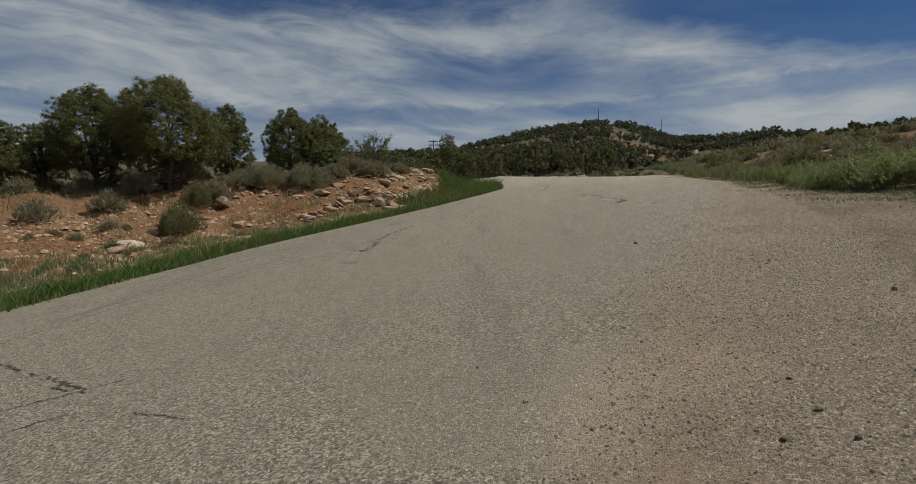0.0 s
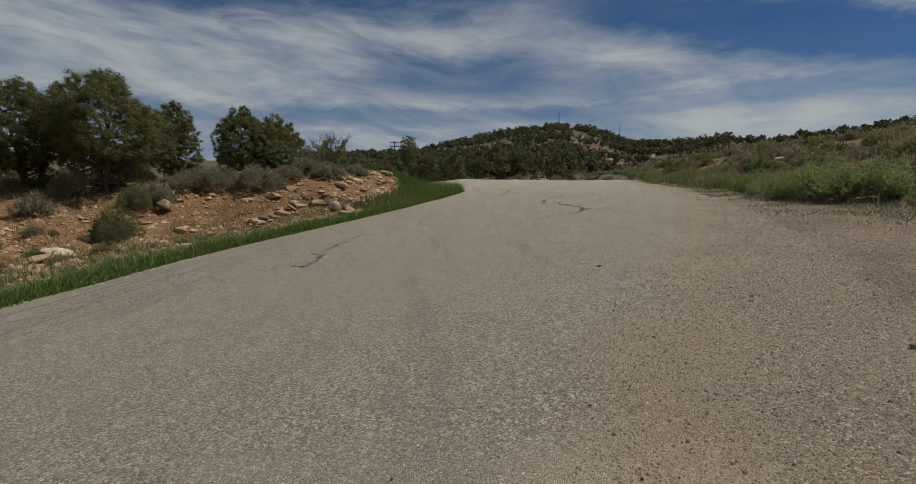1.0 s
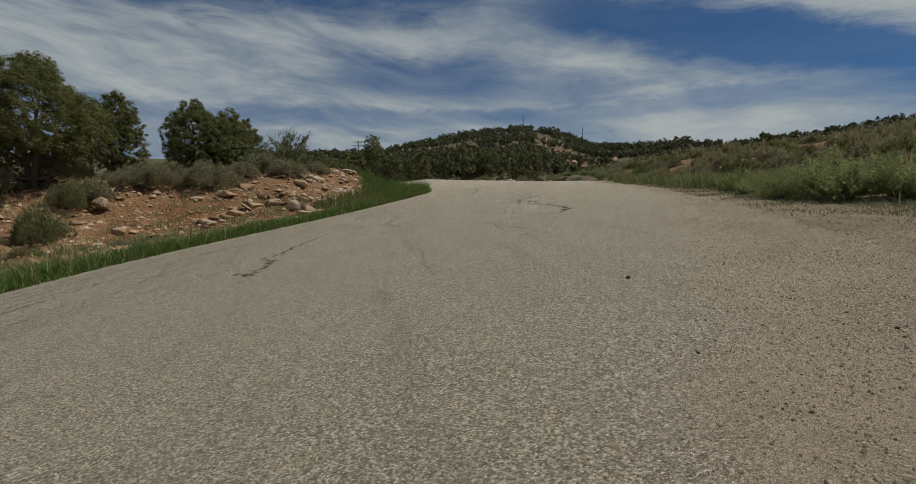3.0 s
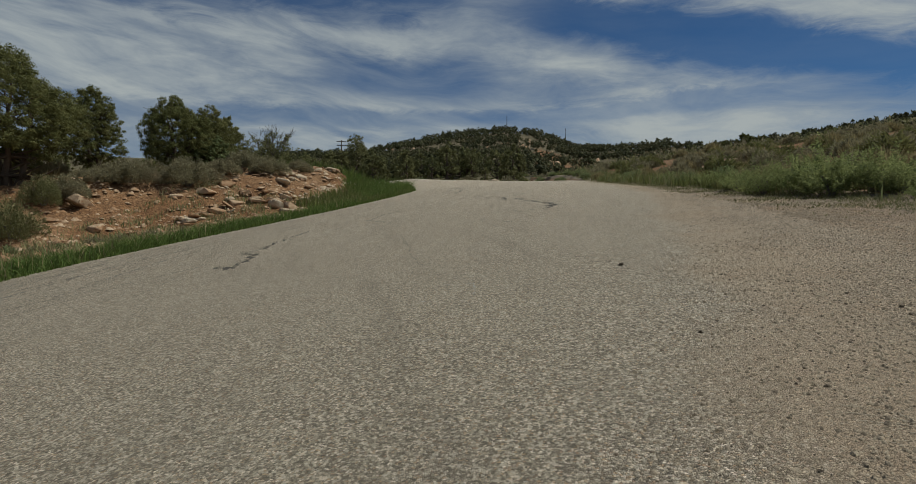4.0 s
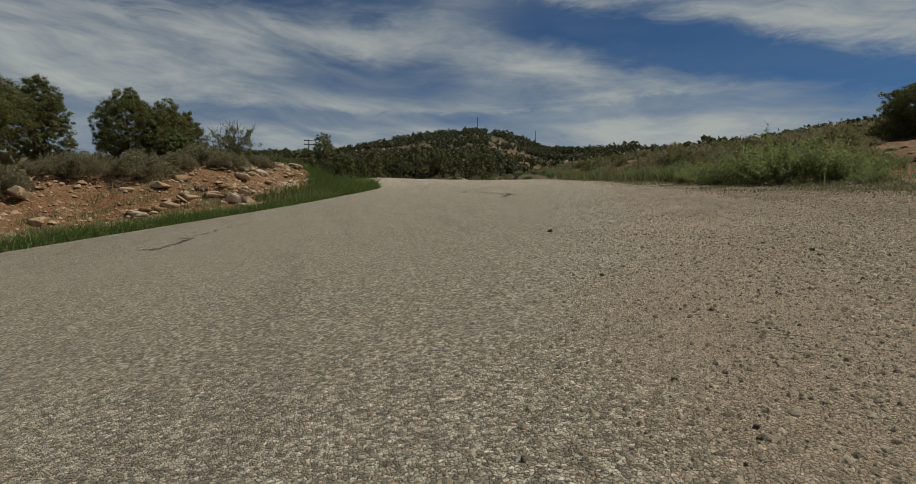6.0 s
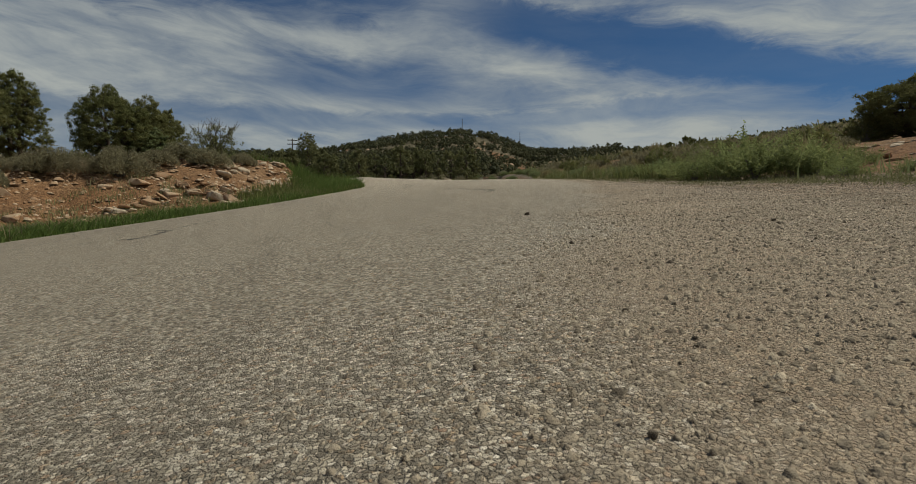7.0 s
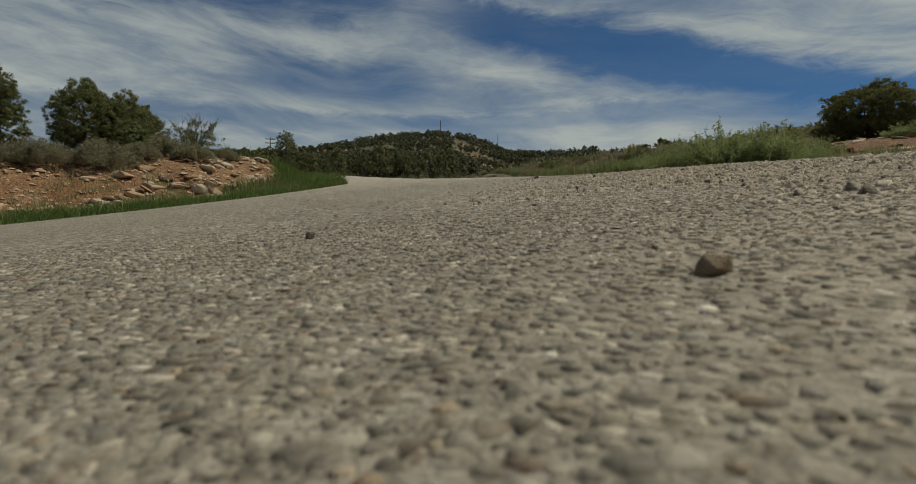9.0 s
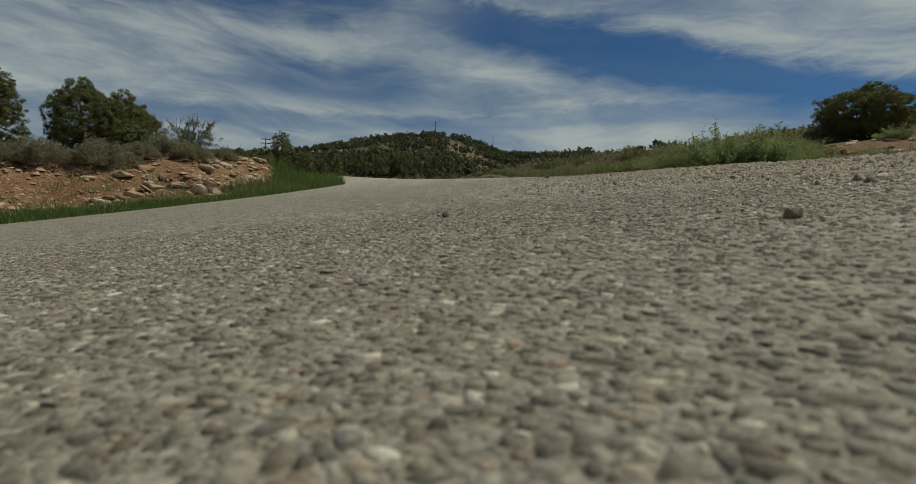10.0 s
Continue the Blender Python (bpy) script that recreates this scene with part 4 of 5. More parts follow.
for i in range(60):
    y = rng_low.uniform(11, 27)
    x = float(edge_x(y)) - rng_low.uniform(2.2, 13)
    kind = rng_low.choice([DRY, FAR_SAGE, FAR_GREEN])
    label, name = ("dry grass clump at the foot of the bank", "grass_clump") if kind is DRY else (("low grey sagebrush at the foot of the bank", "sagebrush") if kind is FAR_SAGE else ("small green weed at the foot of the bank", "weed_bush"))
    set_shrub(kind, i, x, y, rng_low.uniform(0.35, 0.8), label, "scrub at the foot of the bank", name, i * 29, 0.8)
for i in range(150):
    if i < 24:
        x, y = rng_low.uniform(-9, 1.5), rng_low.uniform(50, 73)
    else:
        a, r = radians(rng_low.uniform(-2, 30)), rng_low.uniform(77, 90) if i < 60 else rng_low.uniform(80, 150)
        x, y = r * math.sin(a), r * math.cos(a)
    if float(edge_x(y)) - 0.8 < x < float(side_x(y)) + 0.5 and math.hypot(x, y) < 77:
        continue
    kind = rng_low.choice([FAR_SAGE, FAR_GREEN, FAR_DARK])
    set_shrub(kind, i, x, y, rng_low.uniform(1.2, 2.6), "grey-green bush beyond the road's crest", "bushes beyond the crest", "roadside_bush", i * 71, 0.8)

for i in range(46):
    a, r = radians(rng_low.uniform(7, 22)), rng_low.uniform(76, 88)
    set_shrub(rng_low.choice([FAR_SAGE, FAR_SAGE, FAR_DARK, FAR_GREEN]), i, r * math.sin(a), r * math.cos(a), rng_low.uniform(0.9, 1.7), "pale sagebrush where the road drops from sight", "sagebrush on the crest", "sagebrush", i * 59, 0.75)

for i in range(22):
    y = rng_low.uniform(49, 70)
    x = float(side_x(y)) + rng_low.uniform(-0.9, 2.5)
    set_shrub(rng_low.choice([FAR_SAGE, FAR_GREEN, FAR_GREEN]), i, x, y, rng_low.uniform(0.7, 1.3), "low pale weed bush at the far gravel rim", "bushes on the far rim", "weed_bush", i * 61, 0.75)

for i in range(26):
    y = rng_low.uniform(15, 40)
    x = float(side_x(y)) + rng_low.uniform(2.0, 6.0)
    set_shrub(DRY if i % 3 else FAR_SAGE, i, x, y, rng_low.uniform(0.7, 1.2), "dry straw-coloured grass clump among green weeds" if i % 3 else "grey sagebrush among green weeds", "dry clumps beyond the gravel", "grass_clump" if i % 3 else "sagebrush", i * 43, 0.95)

GREEN_GROUP = "green weeds beside the gravel"
for i, (x, y, wide, high, dark) in enumerate([(11.35, 14.7, 2.0, 1.62, 0), (10.75, 13.6, 1.7, 1.25, 0), (11.3, 13.0, 1.9, 1.35, 0), (10.7, 15.7, 1.7, 1.1, 1), (11.5, 16.7, 1.7, 1.05, 1), (12.3, 13.9, 1.6, 0.95, 0), (12.4, 15.6, 1.8, 1.15, 0), (11.1, 12.2, 1.3, 0.9, 0),
                                              (12.1, 12.7, 1.4, 0.85, 0), (13.2, 14.6, 1.4, 0.6, 1), (11.9, 18.2, 1.5, 0.85, 0), (12.7, 20.0, 1.5, 0.75, 1), (12.9, 17.4, 1.6, 0.95, 1), (13.5, 22.2, 1.5, 0.75, 0), (14.4, 25.2, 1.5, 0.7, 1), (15.4, 28.4, 1.6, 0.7, 0),
                                              (10.6, 11.2, 1.0, 0.5, 1), (13.1, 12.9, 1.2, 0.6, 1), (11.4, 10.4, 0.9, 0.4, 1), (18.4, 14.6, 1.4, 0.6, 0), (17.5, 12.5, 1.2, 0.4, 1), (19.5, 12.0, 1.8, 0.8, 0), (16.5, 10.2, 1.6, 0.7, 1)]):
    kinds = BUSHY if dark else LEAFY
    root = thing("weed_bush", pose(x, y, ground_z(x, y) - 0.04, 0, 0, i * 67) @ Matrix.Diagonal((wide, wide, high, 1)), "rounded olive green bush at the gravel's rim" if dark else "tall green leafy weed bush with thin seed heads", "bush", GREEN_GROUP)
    part("woody_base", kinds[i % len(kinds)][1], root)
    part("foliage", kinds[i % len(kinds)][0], root)

rng_ledge = random.Random(53)
for i in range(8):
    x, y = 32 + 5 * rng_ledge.random(), 34 + 7 * rng_ledge.random()
    set_shrub(DRY, i, x, y, rng_ledge.uniform(1.0, 1.5), "tall dry reddish grass clump on the slope's brow", "dry grass on the brow", "grass_clump", i * 41, 1.2)
set_shrub(FAR_DARK, 0, 33.9, 29.4, 2.6, "dark round bush at the lone juniper's foot", "bushes by the lone juniper", "round_bush", 30, 0.9)
set_shrub(FAR_DARK, 1, 35.6, 26.4, 2.2, "dark round bush at the lone juniper's foot", "bushes by the lone juniper", "round_bush", 130, 0.8)
for i in range(330):
    a, r = radians(rng_low.uniform(17, 68) if i < 190 else rng_low.uniform(20, 48)), 13 + 75 * rng_low.random() ** (1.3 if i < 190 else 0.9)
    x, y = r * math.sin(a), r * math.cos(a)
    if x < float(side_x(y)) + 1.0 or (24 < r < 46 and 47 < math.degrees(a) < 62) or (13 < x < 20.5 and 10.5 < y < 18) or r < 20:
        continue
    near = x - float(side_x(y)) < 2.6
    kind = rng_low.choice([FAR_GREEN, DRY, FAR_DARK] if near else [FAR_SAGE, FAR_SAGE, FAR_SAGE, FAR_SAGE, FAR_DARK, FAR_DARK, DRY])
    size = rng_low.uniform(0.6, 1.2) if near else rng_low.uniform(0.8, 1.9)
    label, name = ("dry yellowish grass clump on the slope", "grass_clump") if kind is DRY else (("green weed bush on the slope", "weed_bush") if kind is FAR_GREEN else ("grey-green sagebrush on the inner slope", "sagebrush"))
    set_shrub(kind, i, x, y, size, label, "scrub on the inner slope", name, i * 53, rng_low.uniform(0.7, 1.0))


def blades(seed, x, y, height, width, mat, name, label, lean=0.35):
    """Grass blades at the given places, in one mesh."""
    rng = np.random.default_rng(seed)
    k = len(x)
    z = np.where((x > edge_x(y)) & (x < side_x(y) + 0.7), road_top(x, y), land_z(x, y)) - 0.02
    t = rng.uniform(0, 2 * np.pi, k)
    p = np.stack([x, y, z], -1)
    side = np.stack([np.cos(t), np.sin(t), np.zeros(k)], -1) * width * rng.uniform(0.6, 1.4, k)[:, None]
    tip = np.stack([rng.normal(size=k) * lean, rng.normal(size=k) * lean, np.ones(k)], -1) * height[:, None]
    mid = tip * np.array([0.35, 0.35, 0.6])
    quad = np.stack([p - side, p + side, p + mid + side * 0.7, p + tip, p + mid - side * 0.7], 1).reshape(-1, 3)
    b = np.arange(k)[:, None] * 5
    faces = np.concatenate([b + np.array([0, 1, 2]), b + np.array([0, 2, 4]), b + np.array([4, 2, 3])])
    return tagged(new(name, array_mesh(name, quad, faces, mat)), label, "grass", kind="stuff")


def verge_grass():
    rng = np.random.default_rng(5)
    k = 54000
    y = 4 + 50 * rng.random(k) ** 1.1
    reach = 1.7 + 0.6 * rough(y, y * 0, 1.1) + 2.6 * smooth_step(y, 38, 44)
    e = rng.random(k) ** 0.8 * reach - 0.12 + 0.07 * rng.normal(size=k)
    clump = rough(e * 3, y * 1.0, 0.35, 2.0) * 0.3 + rough(e, y, 1.0) * 0.25
    h = np.clip(0.30 + 0.11 * rng.normal(size=k) + 0.34 * clump, 0.05, 0.8) * (1 + 1.3 * smooth_step(y, 37, 43)) * (0.5 + 0.5 * smooth_step(e, 0.0, 0.4)) * (0.72 + 0.28 * smooth_step(y, 10, 18))
    blades(6, edge_x(y) - e * 1.04, y, h, 0.013, M_GRASS, "verge_grass", "lush green grass strip along the road's edge", 0.6)
    k = 42000
    y = rng.uniform(6, 36, k)
    e = 1.2 + rng.random(k) ** 1.4 * 8
    keep = rough(e * 2, y, 0.8, 1.0) + 0.5 * rng.normal(size=k) * 0.5 > 0.15
    y, e = y[keep], e[keep]
    blades(17, edge_x(y[::2]) - e[::2] * 1.04, y[::2], rng.uniform(0.1, 0.42, len(y[::2])), 0.014, M_WEED, "weed_tufts", "green weed tufts on the red earth")
    y, e = y[1::2], e[1::2]
    blades(7, edge_x(y) - e * 1.04, y, rng.uniform(0.1, 0.4, len(y)), 0.014, M_STRAW, "dry_grass", "sparse dry grass tufts on the red earth")
    k = 16000
    x, y = rng.uniform(-42, -15, k), rng.uniform(24, 48, k)
    keep = (edge_x(y) - x > 9) & (rough(x, y, 1.2, 2.0) + 0.4 * rng.normal(size=k) > -0.1)
    x, y = x[keep], y[keep]
    blades(29, x, y, rng.uniform(0.12, 0.5, len(y)), 0.016, M_STRAW, "bunch_grass", "dry bunch grass under the pinyons", 0.5)
    k = 1300
    y = rng.uniform(14, 48, k)
    e = rng.random(k) * 2.2
    blades(26, edge_x(y) - e * 1.04, y, rng.uniform(0.2, 0.62, k), 0.009, M_STRAW, "seed_stalks", "yellow seed stalks in the verge grass")
    k = 30000
    y = 5 + 36 * rng.random(k) ** 1.2
    g = rng.normal(size=k) * 0.75 - 0.35
    x = side_x(y) + g
    keep = rough(x, y, 0.7, 2.0) + 0.4 * rng.normal(size=k) > 0.15 - 0.7 * smooth_step(g, -1.0, 0.6)
    x, y, g = x[keep], y[keep], g[keep]
    blades(27, x, y, rng.uniform(0.015, 0.06, len(y)) * (1 + 1.6 * smooth_step(g, -0.4, 0.8)), 0.008, M_OLIVE, "low_weeds", "low olive weeds creeping over the gravel", 1.0)
    k = 8000
    y = rng.uniform(35, 50, k)
    e = rng.random(k) * 3.6
    blades(30, edge_x(y) - e * 1.04, y, rng.uniform(0.3, 0.85, k) * (0.6 + 0.4 * smooth_step(e, 0.2, 1.5)), 0.02, M_RUSH, "seeding_grass", "tall seeding grass at the end of the verge", 0.3)
    k = 9000
    x, y = rng.uniform(-12, 4.2, k), rng.uniform(45, 66, k)
    keep = x < edge_x(y) - 0.1
    x, y = x[keep], y[keep]
    blades(18, x[::3], y[::3], rng.uniform(0.5, 1.1, len(y[::3])), 0.02, M_RUSH, "rush_tufts", "tall yellow-green grass where the road bends away", 0.25)
    blades(16, x, y, rng.uniform(0.2, 0.75, len(y)), 0.03, M_GRASS, "tall_grass", "tall green grass where the road bends away")
    k = 15000
    y = 16 + 50 * rng.random(k) ** 1.3
    g = 0.25 + rng.random(k) ** 1.5 * 2.4
    x = side_x(y) + g
    keep = rough(x, y, 1.1, 1.0) + 0.3 * rng.normal(size=k) > 0.05
    x, y = x[keep], y[keep]
    blades(28, x, y, rng.uniform(0.2, 0.62, len(y)) * (0.8 + 0.35 * rough(x, y, 1.1)), 0.011, M_RUSH, "yellow_grass", "tall yellow-green grass along the gravel's rim", 0.3)
    k = 13000
    y = rng.uniform(4, 60, k)
    g = 0.2 + rng.random(k) ** 1.4 * 3.2
    x = side_x(y) + g
    keep = rough(x, y, 0.9, 3.0) + 0.35 * rng.normal(size=k) > -0.05 - 0.25 * smooth_step(y, 14, 22) + 0.9 * (1 - smooth_step(g, 0.3, 2.2)) + 0.35 * ((x > 13) & (y > 10.5) & (y < 18))
    x, y = x[keep], y[keep]
    h = rng.uniform(0.12, 0.5, len(y)) * (0.7 + 0.5 * smooth_step(y, 10, 20))
    pick = rng.random(len(y)) < 0.6
    blades(8, x[pick], y[pick], h[pick], 0.013, M_WEED, "slope_grass", "green grass and weeds beyond the gravel")
    blades(9, x[~pick], y[~pick], h[~pick] * 1.2, 0.010, M_STRAW, "straw_grass", "dry straw-coloured grass beyond the gravel")


verge_grass()


# ---- stones ----
def rock_shape(seed, flat=0.55, rounded=0.3, cuts=2):
    """An angular stone about one metre across: the hull of points in a flattened lump, its edges slightly worn."""
    rng = random.Random(seed)
    bm = bmesh.new()
    for _ in range(14 + 6 * cuts):
        d = Vector((rng.gauss(0, 1), rng.gauss(0, 1), rng.gauss(0, 1))).normalized()
        box = Vector((max(-0.8, min(0.8, d.x * 1.25)), max(-0.7, min(0.7, d.y * 1.25)), max(-0.75, min(0.75, d.z * 1.4))))
        v = box.lerp(d, rounded) * rng.uniform(0.5, 0.62)
        bm.verts.new((v.x, v.y * rng.uniform(0.85, 1.0), v.z * flat))
    got = bmesh.ops.convex_hull(bm, input=bm.verts)
    bmesh.ops.delete(bm, geom=list({g for g in got["geom_interior"] + got["geom_unused"] if isinstance(g, bmesh.types.BMVert)}), context="VERTS")
    bmesh.ops.bevel(bm, geom=list(bm.edges), offset=0.035, segments=1, affect="EDGES", profile=0.6)
    me = bpy.data.meshes.new("stone")
    bm.to_mesh(me)
    bm.free()
    return me


def rock_kind(seed, mat, flat=0.55, rounded=0.3, cuts=2):
    me = rock_shape(seed, flat, rounded, cuts)
    me.materials.append(mat)
    return me


SLABS = [rock_kind(100 + i, M_ROCK, 0.30 + 0.13 * (i % 3), 0.1, 1) for i in range(8)]
PALES = [rock_kind(120 + i, M_PALE, 0.45 + 0.1 * (i % 2), 0.7) for i in range(4)]


def set_rock(me, x, y, size, label, group, sink=0.1, tilt=(0, 0, 0), name="rock", z=None, stretch=1.0):
    z = ground_z(x, y) if z is None else z
    ob = new(name, me)
    ob.matrix_world = pose(x, y, z + size * (0.2 - sink), *tilt) @ Matrix.Diagonal((size * stretch, size, size, 1))
    return tagged(ob, label, "rock", group)


ROCKS = "sandstone rocks on the bank"
rng_rock = random.Random(44)
set_rock(PALES[0], -4.15, 33.6, 0.85, "long white boulder in the verge grass", ROCKS, 0.0, (0, 4, 60), "boulder", None, 1.9)
made = 0
while made < 250:
    y = rng_rock.uniform(17, 46) if made % 2 else rng_rock.uniform(30, 45)
    e = rng_rock.uniform(1.6, 13) if made % 2 else rng_rock.uniform(1.8, 7)
    x = float(edge_x(y)) - e
    d, foot = from_edge(np.array([x]), np.array([y]))
    if foot[0] < 27 and rng_rock.random() < 0.45 or d[0] < 1.5 or foot[0] > 46.5:
        continue
    size = min(1.0 if foot[0] < 34 else 0.72, 0.18 + rng_rock.expovariate(4.8))
    pale = rng_rock.random() < 0.18
    set_rock((PALES if pale else SLABS)[made % (4 if pale else 8)], x, y, size, "pale rounded stone lying on the bank" if pale else "flat reddish sandstone slab on the bank", ROCKS, 0.12,
             (rng_rock.uniform(-22, 22), rng_rock.uniform(-8, 34), rng_rock.gauss(35, 45)), stretch=rng_rock.uniform(1.0, 1.7))
    made += 1


# pale stones where the road drops from sight
for i in range(34):
    a, r = radians(rng_rock.uniform(9, 24)), rng_rock.uniform(76, 84)
    set_rock((PALES if i % 3 else SLABS)[i % 4], r * math.sin(a), r * math.cos(a), rng_rock.uniform(0.4, 1.3), "pale stone lying beyond the road's crest", "stones on the crest", 0.0, (0, rng_rock.uniform(-10, 10), rng_rock.uniform(0, 360)), stretch=1.4)
# pale ledges and broken red rock on the inner slope
LEDGE = "rock ledges on the inner slope"
LEDGE_ROCKS = [rock_kind(180 + i, M_PALE if i < 3 else M_ROCK, 0.3, 0.1, 1) for i in range(6)]
rng_ledge = random.Random(52)
for i in range(96):
    if i < 26:
        f = rng_ledge.random()
        x, y = (18.7 + 10.2 * f, 29.4 + 12.4 * f) if i % 2 else (24.4 + 8.2 * f, 33.2 + 6.9 * f)
        x, y, size = x + rng_ledge.gauss(0, 0.4), y + rng_ledge.gauss(0, 0.4), rng_ledge.uniform(0.5, 1.1)
    else:
        x, y, size = rng_ledge.uniform(13.2, 21), rng_ledge.uniform(11.0, 18), rng_ledge.uniform(0.1, 0.4)
    set_rock(LEDGE_ROCKS[i % 6], x, y, size, "pale flat ledge rock breaking out of the slope" if i % 6 < 3 else "broken red sandstone piece on bare soil", LEDGE, 0.0 if i < 26 else 0.14, (rng_ledge.uniform(-12, 12), rng_ledge.uniform(-12, 12), rng_ledge.uniform(0, 360)), "ledge_rock", stretch=rng_ledge.uniform(1.1, 2.0))


def small_stones(name, label, places, sizes, mat, seed, flat=0.6, lift=0.06, plain=False):
    """Many loose stones in one mesh: uneven eight-sided lumps."""
    rng = np.random.default_rng(seed)
    k = len(sizes)
    base = np.array([[1, 0, 0], [0.5, 0.85, 0], [-0.5, 0.8, 0], [-1, 0, 0], [-0.5, -0.85, 0], [0.5, -0.8, 0], [0.35, 0.25, 0.8], [-0.4, 0.2, 0.75], [0.05, -0.4, 0.8]], float)
    tris = np.array([[0, 1, 6], [1, 2, 6], [2, 7, 6], [2, 3, 7], [3, 4, 7], [4, 8, 7], [4, 5, 8], [5, 0, 8], [0, 6, 8], [6, 7, 8]])
    ring = 6
    if plain:
        base = np.array([[1, 0.1, 0], [0, 0.9, 0], [-1, -0.1, 0], [0.1, -0.9, 0], [0.5, 0.1, 0.7], [-0.45, 0, 0.8]], float)
        tris = np.array([[0, 1, 4], [1, 5, 4], [1, 2, 5], [2, 3, 5], [3, 4, 5], [3, 0, 4]])
        ring = 4
    m = len(base)
    v = base[None] * rng.uniform(0.7, 1.3, (k, m, 1)) + rng.normal(size=(k, m, 3)) * 0.10
    v[:, :, 2] *= flat
    v[:, :ring, 2] -= 0.25
    t = rng.uniform(0, 2 * np.pi, k)
    c, s = np.cos(t)[:, None], np.sin(t)[:, None]
    st = rng.uniform(0.8, 1.35, (k, 1))
    vx, vy = v[:, :, 0] * st, v[:, :, 1]
    v = np.stack([vx * c - vy * s, vx * s + vy * c, v[:, :, 2]], -1) * (sizes / 2)[:, None, None]
    v[:, :, 2] += (sizes * lift)[:, None]
    v = v + places[:, None, :]
    f = (np.arange(k)[:, None, None] * m + tris[None]).reshape(-1, 3)
    return tagged(new(name, array_mesh(name, v.reshape(-1, 3), f, mat)), label, "gravel", kind="stuff")


def scatter():
    rng = np.random.default_rng(9)
    # rubble on the bank
    k = 19000
    y = rng.uniform(12, 47, k)
    e = 1.4 + rng.random(k) * 13
    x = edge_x(y) - e
    keep = rough(x, y, 1.3, 1.0) + 0.6 * rng.normal(size=k) > 0.1
    x, y = x[keep], y[keep]
    small_stones("bank_rubble", "small broken sandstone rubble strewn over the bank", np.stack([x, y, land_z(x, y)], -1), np.clip(0.05 + rng.exponential(0.08, len(x)), 0.04, 0.45), M_ROCK, 3, 0.5)
    # pale broken rock on the bank's end
    k = 1500
    y = rng.uniform(34, 44, k)
    e = 1.5 + rng.random(k) * 3.6
    x = edge_x(y) - e
    keep = rough(x, y, 1.0, 3.0) + 0.4 * rng.normal(size=k) > 0.1
    x, y = x[keep], y[keep]
    small_stones("pale_rubble", "pale chalky rubble on the end of the bank", np.stack([x, y, land_z(x, y)], -1), np.clip(0.06 + rng.exponential(0.09, len(x)), 0.05, 0.4), M_PALE, 33, 0.5)
    # outcrops on the hill
    a, r = np.radians(rng.uniform(1, 24, 520)), rng.uniform(160, 332, 520)
    x, y = r * np.sin(a), r * np.cos(a)
    keep = rough(x, y, 16, 4.0) + 0.4 * rng.normal(size=520) > 0.15
    x, y = x[keep], y[keep]
    small_stones("hill_outcrops", "pale rock outcrops among the hill's trees", np.stack([x, y, land_z(x, y)], -1), np.clip(0.7 + rng.exponential(0.7, len(x)), 0.6, 3.0), M_ROCK, 23, 0.9)
    # loose gravel beside and on the pavement
    k = 85000
    y = 0.9 + rng.random(k) ** 2.2 * 27
    d = rng.normal(size=k) * 0.9 + rng.choice([0.6, 1.6, 3.0, 4.5, 6.0], k)
    x = pave_x(y) + d
    keep = ((landing(x, y) < 0.05) | (rng.random(k) < 2.2 * loose(x, y))) & (x < side_x(y) + 1.2) & (d > -1.5) & ((rough(x, y, 0.5, 2.0) + 0.7 * rng.normal(size=k) > 0.1) | (d > 2))
    x, y = x[keep], y[keep]
    size = np.clip(0.0055 + rng.exponential(0.0042, len(x)), 0.005, 0.026) * (1 + 0.022 * y)
    small_stones("loose_gravel", "loose brown gravel over the road's sandy shoulder", np.stack([x, y, road_top(x, y)], -1), size, M_GRAVEL, 4, 0.62, 0.05, True)
    k = 52000
    y = 1.9 + np.abs(rng.normal(size=k)) * 2.6
    x = pave_x(y) - 0.75 + rng.random(k) ** 0.85 * 3.4
    keep = (rough(x, y, 0.22, 2.0) * 0.5 + 0.5 * rng.normal(size=k) > -0.25 - 1.2 * (x - pave_x(y) - 0.1)) & ((landing(x, y) < 0.05) | (rng.random(k) < 2.2 * loose(x, y)))
    x, y = x[keep], y[keep]
    small_stones("shoulder_grit", "brown grit and clods over the near shoulder", np.stack([x, y, road_top(x, y)], -1), np.clip(0.0045 + rng.exponential(0.0044, len(x)), 0.004, 0.024) * (0.75 + 0.1 * y), M_GRIT, 34, 0.7, 0.09, True)
    k = 17000
    y = 0.9 + rng.random(k) ** 1.9 * 24
    d = rng.exponential(2.2, k) + 0.1
    x = pave_x(y) + d
    keep = (x < side_x(y) + 1.0) & (rough(x, y, 0.6, 1.0) + 0.6 * rng.normal(size=k) > 0.0)
    x, y = x[keep], y[keep]
    small_stones("coarse_gravel", "coarse brown stones strewn on the shoulder", np.stack([x, y, road_top(x, y)], -1), np.clip(0.008 + rng.exponential(0.0042, len(x)), 0.007, 0.024) * (1 + 0.02 * y), M_GRAVEL, 14, 0.8, 0.03)
    k = 9000
    y = 0.9 + rng.random(k) ** 1.7 * 20
    x = pave_x(y) + rng.exponential(1.8, k)
    keep = (x < side_x(y) + 0.5) & (rough(x, y, 0.7, 6.0) + 0.6 * rng.normal(size=k) > 0.0)
